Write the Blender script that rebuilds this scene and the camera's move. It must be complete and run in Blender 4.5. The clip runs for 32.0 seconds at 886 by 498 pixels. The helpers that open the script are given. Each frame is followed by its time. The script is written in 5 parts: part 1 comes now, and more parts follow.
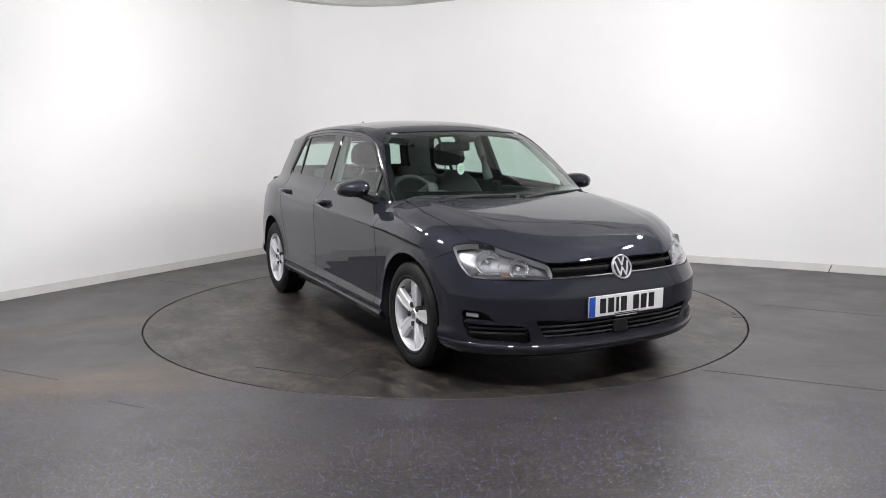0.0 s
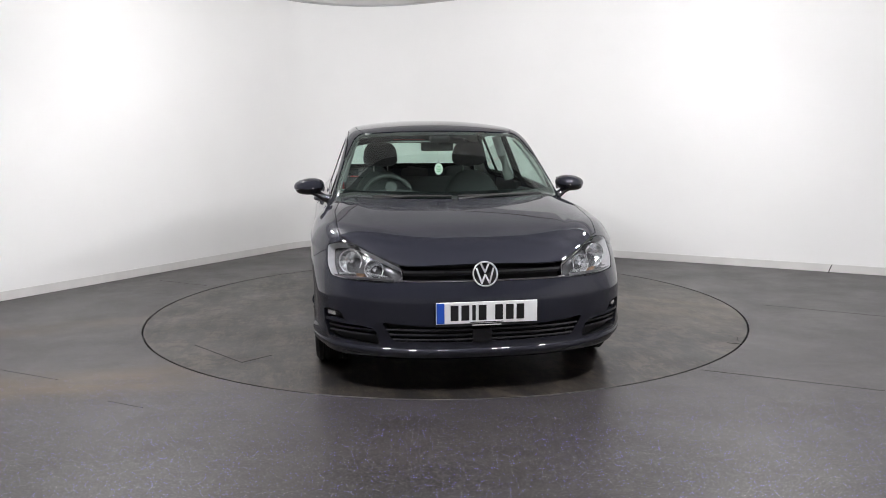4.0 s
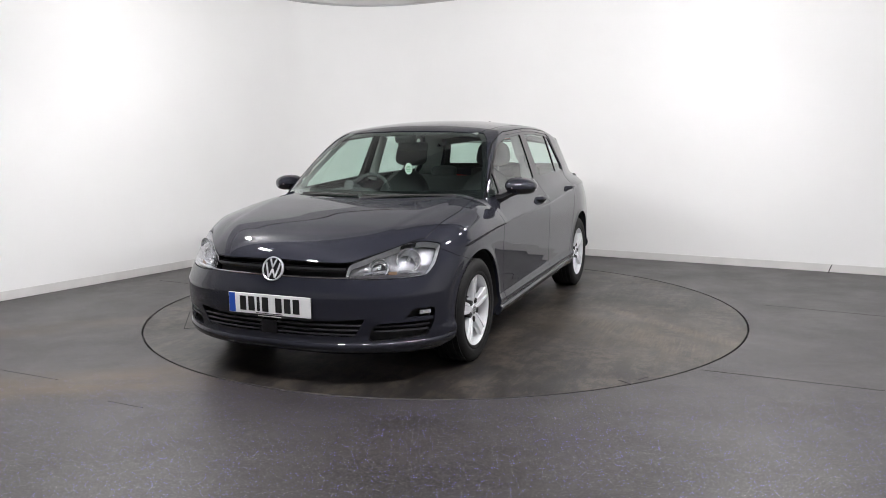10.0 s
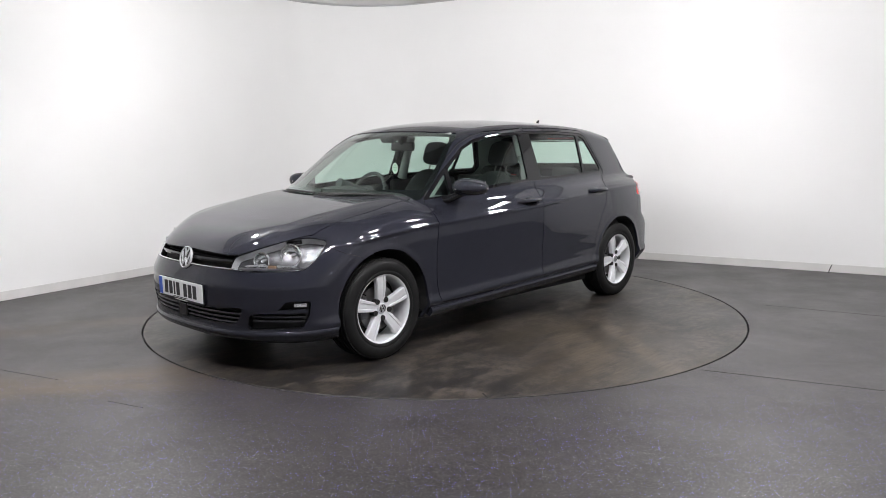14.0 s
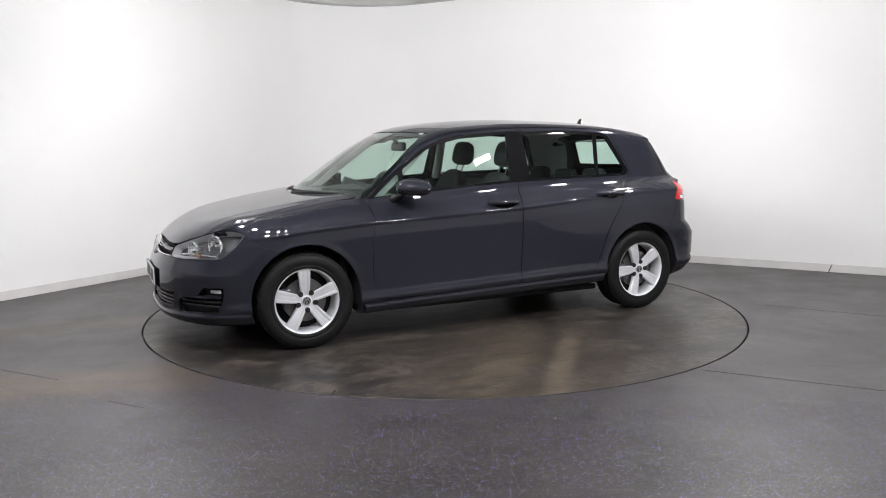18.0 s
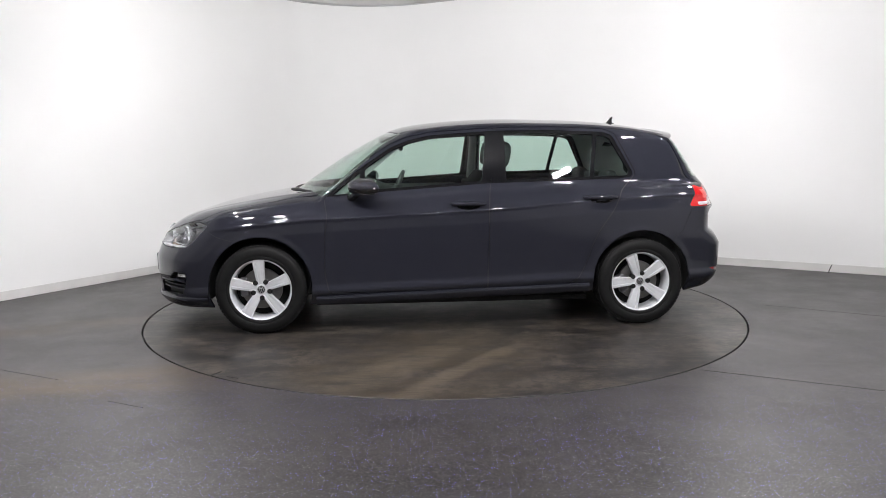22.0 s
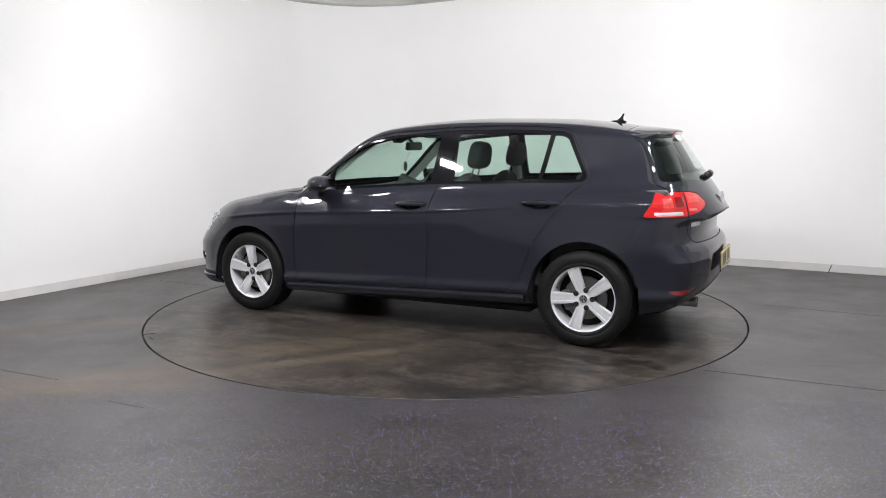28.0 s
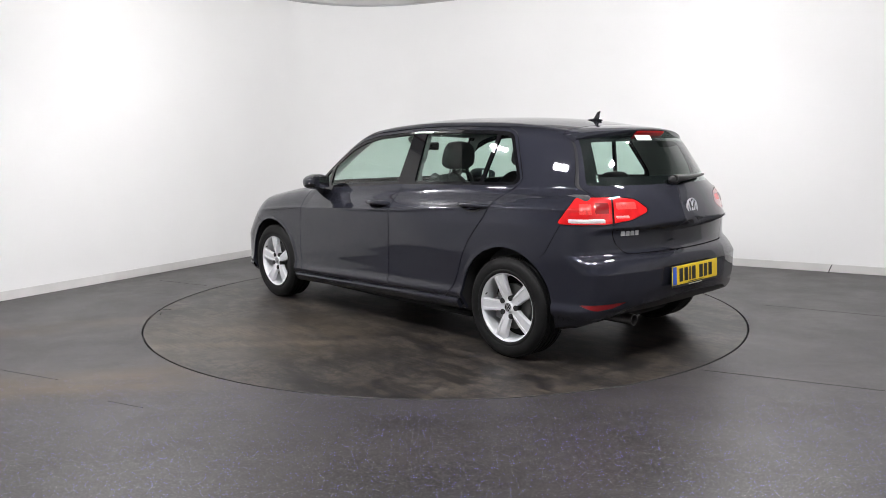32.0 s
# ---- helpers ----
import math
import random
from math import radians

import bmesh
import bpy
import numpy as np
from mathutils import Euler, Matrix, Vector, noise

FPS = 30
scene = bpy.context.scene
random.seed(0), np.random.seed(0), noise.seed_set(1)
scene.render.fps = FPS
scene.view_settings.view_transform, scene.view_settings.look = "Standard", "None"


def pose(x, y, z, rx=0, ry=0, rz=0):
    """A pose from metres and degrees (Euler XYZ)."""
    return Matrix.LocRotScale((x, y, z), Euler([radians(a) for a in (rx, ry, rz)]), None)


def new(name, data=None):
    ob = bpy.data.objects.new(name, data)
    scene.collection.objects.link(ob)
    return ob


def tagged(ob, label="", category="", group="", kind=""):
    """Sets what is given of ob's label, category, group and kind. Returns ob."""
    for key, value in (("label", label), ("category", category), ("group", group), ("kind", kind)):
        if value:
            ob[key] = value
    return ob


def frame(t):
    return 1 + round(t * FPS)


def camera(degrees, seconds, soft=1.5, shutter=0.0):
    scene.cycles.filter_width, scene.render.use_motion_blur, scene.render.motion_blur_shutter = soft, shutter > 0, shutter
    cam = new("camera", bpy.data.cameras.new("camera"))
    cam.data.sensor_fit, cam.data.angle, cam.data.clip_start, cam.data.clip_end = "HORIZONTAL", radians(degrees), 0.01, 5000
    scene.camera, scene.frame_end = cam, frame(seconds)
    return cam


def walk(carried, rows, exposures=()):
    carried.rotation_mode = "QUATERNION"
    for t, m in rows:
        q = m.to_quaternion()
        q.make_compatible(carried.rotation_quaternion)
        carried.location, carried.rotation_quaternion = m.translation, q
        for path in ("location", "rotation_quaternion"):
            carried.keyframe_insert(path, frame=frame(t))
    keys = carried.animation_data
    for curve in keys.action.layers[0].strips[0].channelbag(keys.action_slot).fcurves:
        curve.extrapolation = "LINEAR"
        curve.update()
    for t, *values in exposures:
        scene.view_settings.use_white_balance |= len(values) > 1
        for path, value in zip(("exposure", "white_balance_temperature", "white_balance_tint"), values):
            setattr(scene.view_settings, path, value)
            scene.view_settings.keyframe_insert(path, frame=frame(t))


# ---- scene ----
# ---------------------------------------------------------------- camera
cam = camera(60.2, 32.0, soft=0.8)
CAM = (Matrix.Translation((0.0, -5.94, 1.281)) @ Euler((radians(90 - 7.88), 0, radians(0.28))).to_matrix().to_4x4()
       @ pose(0, 0, 0, 0, 0, -0.39))
walk(cam, [(0.0, CAM), (32.0, CAM)], exposures=[(0.0, 0.0), (32.0, 0.0)])

# ---------------------------------------------------------------- world and light
world = bpy.data.worlds.new("world")
scene.world = world
world.use_nodes = True
world.node_tree.nodes["Background"].inputs[0].default_value = (0.02, 0.02, 0.022, 1)
world.node_tree.nodes["Background"].inputs[1].default_value = 1.0

LAMP_POWER = 592.0
SPIN0, SPIN = -60.82, -5.190   # heading of the car in degrees, and degrees a second
CAR_OFF = (0.011, -0.118)


# ---------------------------------------------------------------- materials
def mat(name, color, rough=0.5, metal=0.0, coat=0.0, spec=0.5, vary=0.0, scale=6.0, bump=0.0, bump_scale=60.0, rvary=0.0, emit=0.0):
    m = bpy.data.materials.new(name)
    m.use_nodes = True
    nt = m.node_tree
    b = nt.nodes["Principled BSDF"]
    b.inputs["Base Color"].default_value = (*color, 1)
    b.inputs["Roughness"].default_value = rough
    b.inputs["Metallic"].default_value = metal
    b.inputs["Coat Weight"].default_value = coat
    b.inputs["Coat Roughness"].default_value = 0.02
    b.inputs["Specular IOR Level"].default_value = spec
    if emit:
        b.inputs["Emission Color"].default_value = (*color, 1)
        b.inputs["Emission Strength"].default_value = emit
    tc = nt.nodes.new("ShaderNodeTexCoord")
    if vary:
        n = nt.nodes.new("ShaderNodeTexNoise")
        n.inputs["Scale"].default_value = scale
        n.inputs["Detail"].default_value = 6
        nt.links.new(tc.outputs["Object"], n.inputs["Vector"])
        r = nt.nodes.new("ShaderNodeMapRange")
        r.inputs[1].default_value, r.inputs[2].default_value = 0.3, 0.7
        r.inputs[3].default_value, r.inputs[4].default_value = 1 - vary, 1 + vary
        nt.links.new(n.outputs["Fac"], r.inputs[0])
        mx = nt.nodes.new("ShaderNodeVectorMath")
        mx.operation = "SCALE"
        mx.inputs[0].default_value = color
        nt.links.new(r.outputs[0], mx.inputs["Scale"])
        nt.links.new(mx.outputs[0], b.inputs["Base Color"])
        if rvary:
            r2 = nt.nodes.new("ShaderNodeMapRange")
            r2.inputs[1].default_value, r2.inputs[2].default_value = 0.3, 0.7
            r2.inputs[3].default_value, r2.inputs[4].default_value = rough - rvary, rough + rvary
            nt.links.new(n.outputs["Fac"], r2.inputs[0])
            nt.links.new(r2.outputs[0], b.inputs["Roughness"])
    if bump:
        n = nt.nodes.new("ShaderNodeTexNoise")
        n.inputs["Scale"].default_value = bump_scale
        n.inputs["Detail"].default_value = 4
        nt.links.new(tc.outputs["Object"], n.inputs["Vector"])
        bp = nt.nodes.new("ShaderNodeBump")
        bp.inputs["Strength"].default_value = bump
        bp.inputs["Distance"].default_value = 0.002
        nt.links.new(n.outputs["Fac"], bp.inputs["Height"])
        nt.links.new(bp.outputs[0], b.inputs["Normal"])
    return m


def glass_mat(name, tint, gloss=1.0, rough=0.0, base=0.05):
    """A thin pane: tinted see-through with a mirror gloss driven by the angle of view."""
    m = bpy.data.materials.new(name)
    m.use_nodes = True
    nt = m.node_tree
    nt.nodes.clear()
    out = nt.nodes.new("ShaderNodeOutputMaterial")
    tr = nt.nodes.new("ShaderNodeBsdfTransparent")
    tr.inputs[0].default_value = (*tint, 1)
    gl = nt.nodes.new("ShaderNodeBsdfGlossy")
    gl.inputs["Roughness"].default_value = rough
    gl.inputs["Color"].default_value = (gloss, gloss, gloss, 1)
    lw = nt.nodes.new("ShaderNodeLayerWeight")
    lw.inputs[0].default_value = 0.5
    pw = nt.nodes.new("ShaderNodeMath")
    pw.operation = "POWER"
    pw.inputs[1].default_value = 5.0
    nt.links.new(lw.outputs["Facing"], pw.inputs[0])
    fr = nt.nodes.new("ShaderNodeMath")
    fr.operation = "MULTIPLY_ADD"
    fr.inputs[1].default_value, fr.inputs[2].default_value = 0.92, base
    nt.links.new(pw.outputs[0], fr.inputs[0])
    mx = nt.nodes.new("ShaderNodeMixShader")
    nt.links.new(fr.outputs[0], mx.inputs[0])
    nt.links.new(tr.outputs[0], mx.inputs[1])
    nt.links.new(gl.outputs[0], mx.inputs[2])
    nt.links.new(mx.outputs[0], out.inputs[0])
    return m


def paint_mat():
    m = mat("car_paint", (0.018, 0.020, 0.028), rough=0.55, metal=0.25, coat=1.0, spec=0.0)
    nt = m.node_tree
    b = nt.nodes["Principled BSDF"]
    b.inputs["Coat Roughness"].default_value = 0.012
    b.inputs["Coat IOR"].default_value = 1.5
    tc = nt.nodes.new("ShaderNodeTexCoord")
    v = nt.nodes.new("ShaderNodeTexVoronoi")
    v.inputs["Scale"].default_value = 1800
    nt.links.new(tc.outputs["Object"], v.inputs["Vector"])
    mx = nt.nodes.new("ShaderNodeMix")
    mx.data_type = "RGBA"
    mx.inputs[6].default_value = (0.0138, 0.0145, 0.0205, 1)
    mx.inputs[7].default_value = (0.0268, 0.0280, 0.0380, 1)
    nt.links.new(v.outputs["Color"], mx.inputs[0])
    nt.links.new(mx.outputs[2], b.inputs["Base Color"])
    return m


def wall_mat():
    m = mat("white_wall_paint", (0.90, 0.90, 0.885), rough=0.6, vary=0.025, scale=0.7, bump=0.05, bump_scale=120)
    return m


def floor_mat(name, table, flecks):
    """Dark safety vinyl: grey-brown wear, scuffs and bright flecks."""
    m = bpy.data.materials.new(name)
    m.use_nodes = True
    nt = m.node_tree
    b = nt.nodes["Principled BSDF"]
    tc = nt.nodes.new("ShaderNodeTexCoord")

    def noise_node(scale, detail=6, rough=0.6, sx=1.0, sy=1.0, rz=0.0, off=0.0):
        mp = nt.nodes.new("ShaderNodeMapping")
        mp.inputs["Scale"].default_value = (sx, sy, 1)
        mp.inputs["Rotation"].default_value = (0, 0, rz)
        mp.inputs["Location"].default_value = (off, off * 1.7, 0)
        nt.links.new(tc.outputs["Object"], mp.inputs[0])
        n = nt.nodes.new("ShaderNodeTexNoise")
        n.inputs["Scale"].default_value = scale
        n.inputs["Detail"].default_value = detail
        n.inputs["Roughness"].default_value = rough
        nt.links.new(mp.outputs[0], n.inputs["Vector"])
        return n.outputs["Fac"]

    def ramp(src, a, c, lo=0.0, hi=1.0):
        r = nt.nodes.new("ShaderNodeMapRange")
        r.inputs[1].default_value, r.inputs[2].default_value = a, c
        r.inputs[3].default_value, r.inputs[4].default_value = lo, hi
        nt.links.new(src, r.inputs[0])
        return r.outputs[0]

    def mix(fac, a, c):
        mx = nt.nodes.new("ShaderNodeMix")
        mx.data_type = "RGBA"
        if isinstance(fac, float):
            mx.inputs[0].default_value = fac
        else:
            nt.links.new(fac, mx.inputs[0])
        for k, s in ((6, a), (7, c)):
            if isinstance(s, tuple):
                mx.inputs[k].default_value = (*s, 1)
            else:
                nt.links.new(s, mx.inputs[k])
        return mx.outputs[2]

    def times(a, c):
        mm = nt.nodes.new("ShaderNodeMath")
        mm.operation = "MULTIPLY"
        for k, s in ((0, a), (1, c)):
            if isinstance(s, float):
                mm.inputs[k].default_value = s
            else:
                nt.links.new(s, mm.inputs[k])
        return mm.outputs[0]

    col = mix(ramp(noise_node(1.2), 0.3, 0.7), (0.024, 0.0212, 0.0205), (0.042, 0.0368, 0.0348))
    col = mix(times(ramp(noise_node(7.0, 8, 0.75, 1, 1, 0, 31.0), 0.42, 0.68), 0.55), col, (0.018, 0.0165, 0.0165))
    col = mix(times(ramp(noise_node(40, 3), 0.35, 0.75), 0.5), col, (0.021, 0.0205, 0.021))
    def along(nx, ny, c=0.0):
        vm = nt.nodes.new("ShaderNodeVectorMath")
        vm.operation = "DOT_PRODUCT"
        vm.inputs[1].default_value = (nx, ny, 0)
        nt.links.new(tc.outputs["Object"], vm.inputs[0])
        ad = nt.nodes.new("ShaderNodeMath")
        ad.operation = "SUBTRACT"
        nt.links.new(vm.outputs["Value"], ad.inputs[0])
        ad.inputs[1].default_value = c
        return ad.outputs[0]

    def strip(nx, ny, c, half, soft):
        """1 within half of the line nx*x + ny*y = c, fading over soft."""
        ab = nt.nodes.new("ShaderNodeMath")
        ab.operation = "ABSOLUTE"
        nt.links.new(along(nx, ny, c), ab.inputs[0])
        return ramp(ab.outputs[0], half + soft, half)

    brown, pale, dark = (0.092, 0.067, 0.037), (0.130, 0.105, 0.072), (0.012, 0.0115, 0.011)
    if table:
        dx, dy = 0.63, 0.77
        rz = -math.atan2(dy, dx)
        streak = noise_node(3.0, 8, 0.75, 0.6, 2.2, rz, 2.0)
        fine = noise_node(14.0, 9, 0.80, 0.22, 3.8, rz, 7.0)
        blot = noise_node(2.3, 9, 0.72, 1, 1, 0, 4.0)
        col = mix(ramp(blot, 0.40, 0.58), (0.0180, 0.0160, 0.0145), (0.078, 0.0650, 0.0520))
        col = mix(times(ramp(fine, 0.50, 0.60), 0.75), col, (0.078, 0.065, 0.048))
        col = mix(times(ramp(streak, 0.49, 0.56), 0.85), col, (0.0100, 0.0092, 0.0086))
        col = mix(times(ramp(noise_node(10.0, 9, 0.82, 1, 1, 0, 41.0), 0.48, 0.55), 0.80), col, (0.0085, 0.0080, 0.0077))
        col = mix(times(ramp(noise_node(11.0, 8, 0.8, 0.5, 1.8, rz, 53.0), 0.58, 0.64), 0.6), col, (0.10, 0.083, 0.060))
        q = along(dx, dy, 0.0)
        reach = times(ramp(q, 0.35, 0.9), ramp(q, 2.3, 1.9))
        zone = times(strip(dy, -dx, -0.80, 0.42, 0.30), reach)
        col = mix(times(times(zone, ramp(streak, 0.40, 0.62)), 0.65), col, (0.078, 0.060, 0.038))
        col = mix(times(times(times(strip(dy, -dx, -1.05, 0.035, 0.05), reach), ramp(fine, 0.40, 0.60)), 0.75), col, pale)
        col = mix(times(times(times(strip(dy, -dx, -0.70, 0.10, 0.08), reach), ramp(fine, 0.44, 0.62)), 0.7), col, pale)
        col = mix(times(times(zone, ramp(noise_node(5.0, 8, 0.75, 0.6, 1.6, rz, 11.0), 0.52, 0.64)), 0.85), col, dark)
    else:
        col = mix(times(ramp(noise_node(0.8, 8, 0.7, 1, 1, 0, 21.0), 0.54, 0.72), 0.25), col, brown)
        scr = noise_node(6.0, 5, 0.7, 0.12, 3.5, 0.35, 17.0)
        col = mix(times(ramp(scr, 0.60, 0.68), 0.5), col, (0.070, 0.064, 0.058))
        col = mix(times(ramp(noise_node(3.2, 9, 0.75, 0.6, 1.6, 0.3, 23.0), 0.46, 0.62), 0.75), col, (0.013, 0.0116, 0.0110))
        col = mix(times(ramp(noise_node(9.0, 9, 0.8, 1, 1, 0, 61.0), 0.50, 0.62), 0.6), col, (0.016, 0.0145, 0.0140))
        col = mix(times(ramp(noise_node(24.0, 6, 0.75, 1, 1, 0, 71.0), 0.52, 0.64), 0.55), col, (0.074, 0.068, 0.066))
        col = mix(times(ramp(noise_node(110, 2, 0.6, 1, 1, 0, 3.0), 0.50, 0.64), 0.8), col, (0.090, 0.082, 0.081))
        wob = noise_node(2.6, 7, 0.7, 0.5, 1.5, -0.25, 3.0)
        near = ramp(along(1, 0, 0.0), -1.0, -1.6)
        col = mix(times(times(times(strip(-0.208, 0.978, -1.50, 0.10, 0.22), near), ramp(wob, 0.30, 0.56)), 0.9), col, brown)
        col = mix(times(times(times(strip(-0.352, 0.936, 0.352, 0.06, 0.20), near), ramp(wob, 0.36, 0.66)), 0.75), col, brown)
    # flecks, plain on the newer sheet nearest the door
    v = nt.nodes.new("ShaderNodeTexVoronoi")
    v.inputs["Scale"].default_value = 88
    nt.links.new(tc.outputs["Object"], v.inputs["Vector"])
    sep = nt.nodes.new("ShaderNodeSeparateColor")
    nt.links.new(v.outputs["Color"], sep.inputs[0])
    dot = times(ramp(v.outputs["Distance"], 0.23, 0.17), ramp(sep.outputs[0], 0.42, 0.44))
    fleck = mix(ramp(sep.outputs[1], 0.58, 0.66), (0.20, 0.17, 0.72), (0.38, 0.36, 0.38))
    if table:
        dot = times(dot, flecks)
    else:
        dot = times(dot, ramp(along(-0.10, -0.99, 0.0), 1.85, 2.25, flecks * 0.25, flecks))
    col = mix(dot, col, fleck)
    nt.links.new(col, b.inputs["Base Color"])
    rr = ramp(noise_node(1.7, 8, 0.65, 1, 1, 0, 5.0), 0.3, 0.7, 0.32, 0.46)
    b.inputs["Specular IOR Level"].default_value = 0.42
    nt.links.new(rr, b.inputs["Roughness"])
    bp = nt.nodes.new("ShaderNodeBump")
    bp.inputs["Strength"].default_value = 0.10
    bp.inputs["Distance"].default_value = 0.002
    nt.links.new(noise_node(160, 3), bp.inputs["Height"])
    nt.links.new(bp.outputs[0], b.inputs["Normal"])
    return m


PAINT = paint_mat()
WALL = wall_mat()
CEIL = mat("dark_ceiling", (0.12, 0.12, 0.125), rough=0.7, vary=0.15, scale=2)
SOFFIT = mat("white_gloss_soffit", (0.78, 0.78, 0.77), rough=0.12, vary=0.02, scale=1)
SKIRT = mat("white_skirting", (0.72, 0.71, 0.69), rough=0.4, vary=0.05, scale=5)
FLOOR = floor_mat("safety_vinyl_floor", False, 1.0)
TABLE = floor_mat("turntable_vinyl", True, 0.12)
BLACK = mat("black_plastic", (0.012, 0.012, 0.013), rough=0.45, vary=0.2, scale=30, bump=0.1, bump_scale=400)
GLOSS = mat("gloss_black", (0.006, 0.006, 0.007), rough=0.08, coat=0.5)
RUBBER = mat("tyre_rubber", (0.007, 0.007, 0.007), rough=0.62, spec=0.25, vary=0.25, scale=20, bump=0.2, bump_scale=300)
SEAL = mat("rubber_seal", (0.01, 0.01, 0.01), rough=0.6)
LINER = mat("wheel_arch_liner", (0.008, 0.008, 0.008), rough=0.9, vary=0.3, scale=15)
ALLOY = mat("silver_alloy", (0.76, 0.77, 0.79), rough=0.30, metal=0.30, coat=0.5, vary=0.03, scale=20)
ALLOY_DARK = mat("dark_cast_alloy", (0.16, 0.16, 0.17), rough=0.45, metal=0.7)
HOUSING = mat("lamp_housing_grey", (0.11, 0.11, 0.115), rough=0.26, metal=0.5, vary=0.5, scale=22)
LAMP_RIM = mat("satin_lamp_rim", (0.45, 0.45, 0.46), rough=0.45, vary=0.1, scale=30)
SATIN = mat("satin_black_trim", (0.03, 0.03, 0.033), rough=0.28)
STEEL = mat("brushed_steel", (0.24, 0.235, 0.23), rough=0.35, metal=1.0, vary=0.1, scale=40)
SILVER = mat("bright_silver", (0.72, 0.73, 0.75), rough=0.18, metal=0.5, coat=0.6)
CHROME = mat("chrome", (0.85, 0.85, 0.87), rough=0.06, metal=1.0)
GLASS = glass_mat("tinted_glass", (0.74, 0.87, 0.81), base=0.065)
CLEAR = glass_mat("clear_lens", (0.97, 0.98, 0.99), base=0.025)
REDLENS = mat("red_lens", (0.55, 0.012, 0.014), rough=0.12, coat=1.0, vary=0.12, scale=25)
REDDARK = mat("dark_red_lens", (0.22, 0.006, 0.008), rough=0.15, coat=1.0)
REDMID = mat("ribbed_red_lens", (0.62, 0.03, 0.025), rough=0.3, coat=1.0, vary=0.35, scale=90, bump=0.6, bump_scale=250)
REDPALE = mat("pale_red_lens", (0.70, 0.16, 0.15), rough=0.25, coat=1.0, vary=0.2, scale=60)
WHITELENS = mat("white_lens", (0.58, 0.52, 0.52), rough=0.2, coat=1.0, vary=0.1, scale=60)
REFLECT = mat("lamp_reflector", (0.86, 0.87, 0.88), rough=0.16, metal=0.75, vary=0.15, scale=30)
AMBER = mat("amber_lens", (0.22, 0.14, 0.09), rough=0.2, coat=0.5)
CLOTH = mat("black_seat_cloth", (0.038, 0.038, 0.040), rough=0.95, vary=0.25, scale=60, bump=0.4, bump_scale=500)
TRIM_GREY = mat("grey_interior_trim", (0.36, 0.37, 0.355), rough=0.8, vary=0.04, scale=10)
TRIM_DARK = mat("dark_interior_trim", (0.055, 0.055, 0.057), rough=0.6, vary=0.15, scale=25, bump=0.2, bump_scale=400)
PLATE_W = mat("white_plate", (0.86, 0.86, 0.86), rough=0.3, coat=0.3)
PLATE_Y = mat("yellow_plate", (0.75, 0.52, 0.02), rough=0.3, coat=0.3)
PLATE_B = mat("blue_plate_band", (0.02, 0.09, 0.50), rough=0.3, coat=0.3)
PILLAR = mat("black_pillar_gloss", (0.006, 0.006, 0.007), rough=0.02)
WELD = mat("floor_weld", (0.026, 0.0235, 0.022), rough=0.5)
INK = mat("black_ink", (0.01, 0.01, 0.01), rough=0.4)
PAPER = mat("white_card", (0.75, 0.78, 0.72), rough=0.7)
PRINTG = mat("green_print", (0.20, 0.42, 0.24), rough=0.7)
LAMP = mat("led_panel", (0.985, 0.968, 0.992), rough=0.5, emit=LAMP_POWER)


# ---------------------------------------------------------------- mesh helpers
def mesh_ob(name, verts, faces, material, parent=None, label="", smooth=True, normals=None):
    me = bpy.data.meshes.new(name)
    me.from_pydata([tuple(float(c) for c in v) for v in verts], [], [tuple(int(i) for i in f) for f in faces])
    me.materials.append(material)
    if smooth:
        me.polygons.foreach_set("use_smooth", [True] * len(me.polygons))
    if normals is not None:
        me.normals_split_custom_set_from_vertices([tuple(float(c) for c in n) for n in normals])
    me.update()
    ob = new(name, me)
    if parent is not None:
        ob.parent = parent
    if label:
        tagged(ob, label)
    return ob


def part(name, bm, material, parent=None, label="", smooth=False, angle=35):
    """Links a bmesh as one mesh object under a thing or a part."""
    bm.normal_update()
    if smooth:
        for f in bm.faces:
            f.smooth = True
        for e in bm.edges:
            if len(e.link_faces) == 2 and e.calc_face_angle(0) > radians(angle):
                e.smooth = False
    me = bpy.data.meshes.new(name)
    bm.to_mesh(me)
    bm.free()
    me.materials.append(material)
    ob = new(name, me)
    if parent is not None:
        ob.parent = parent
    if label:
        tagged(ob, label)
    return ob


def box_bm(size, at=(0, 0, 0), bevel=0.0, segs=2, rot=None, bm=None):
    tmp = bmesh.new()
    bmesh.ops.create_cube(tmp, size=1)
    bmesh.ops.scale(tmp, vec=size, verts=tmp.verts)
    if bevel:
        bmesh.ops.bevel(tmp, geom=list(tmp.edges), offset=bevel, segments=segs, affect="EDGES", profile=0.5)
    m = Matrix.Translation(at) @ (rot if rot is not None else Matrix.Identity(4))
    bmesh.ops.transform(tmp, matrix=m, verts=tmp.verts)
    if bm is None:
        return tmp
    join_bm(bm, tmp)
    return bm


def join_bm(bm, other):
    idx = {v: bm.verts.new(v.co) for v in other.verts}
    for f in other.faces:
        nf = bm.faces.new([idx[v] for v in f.verts])
        nf.smooth = f.smooth
    other.free()


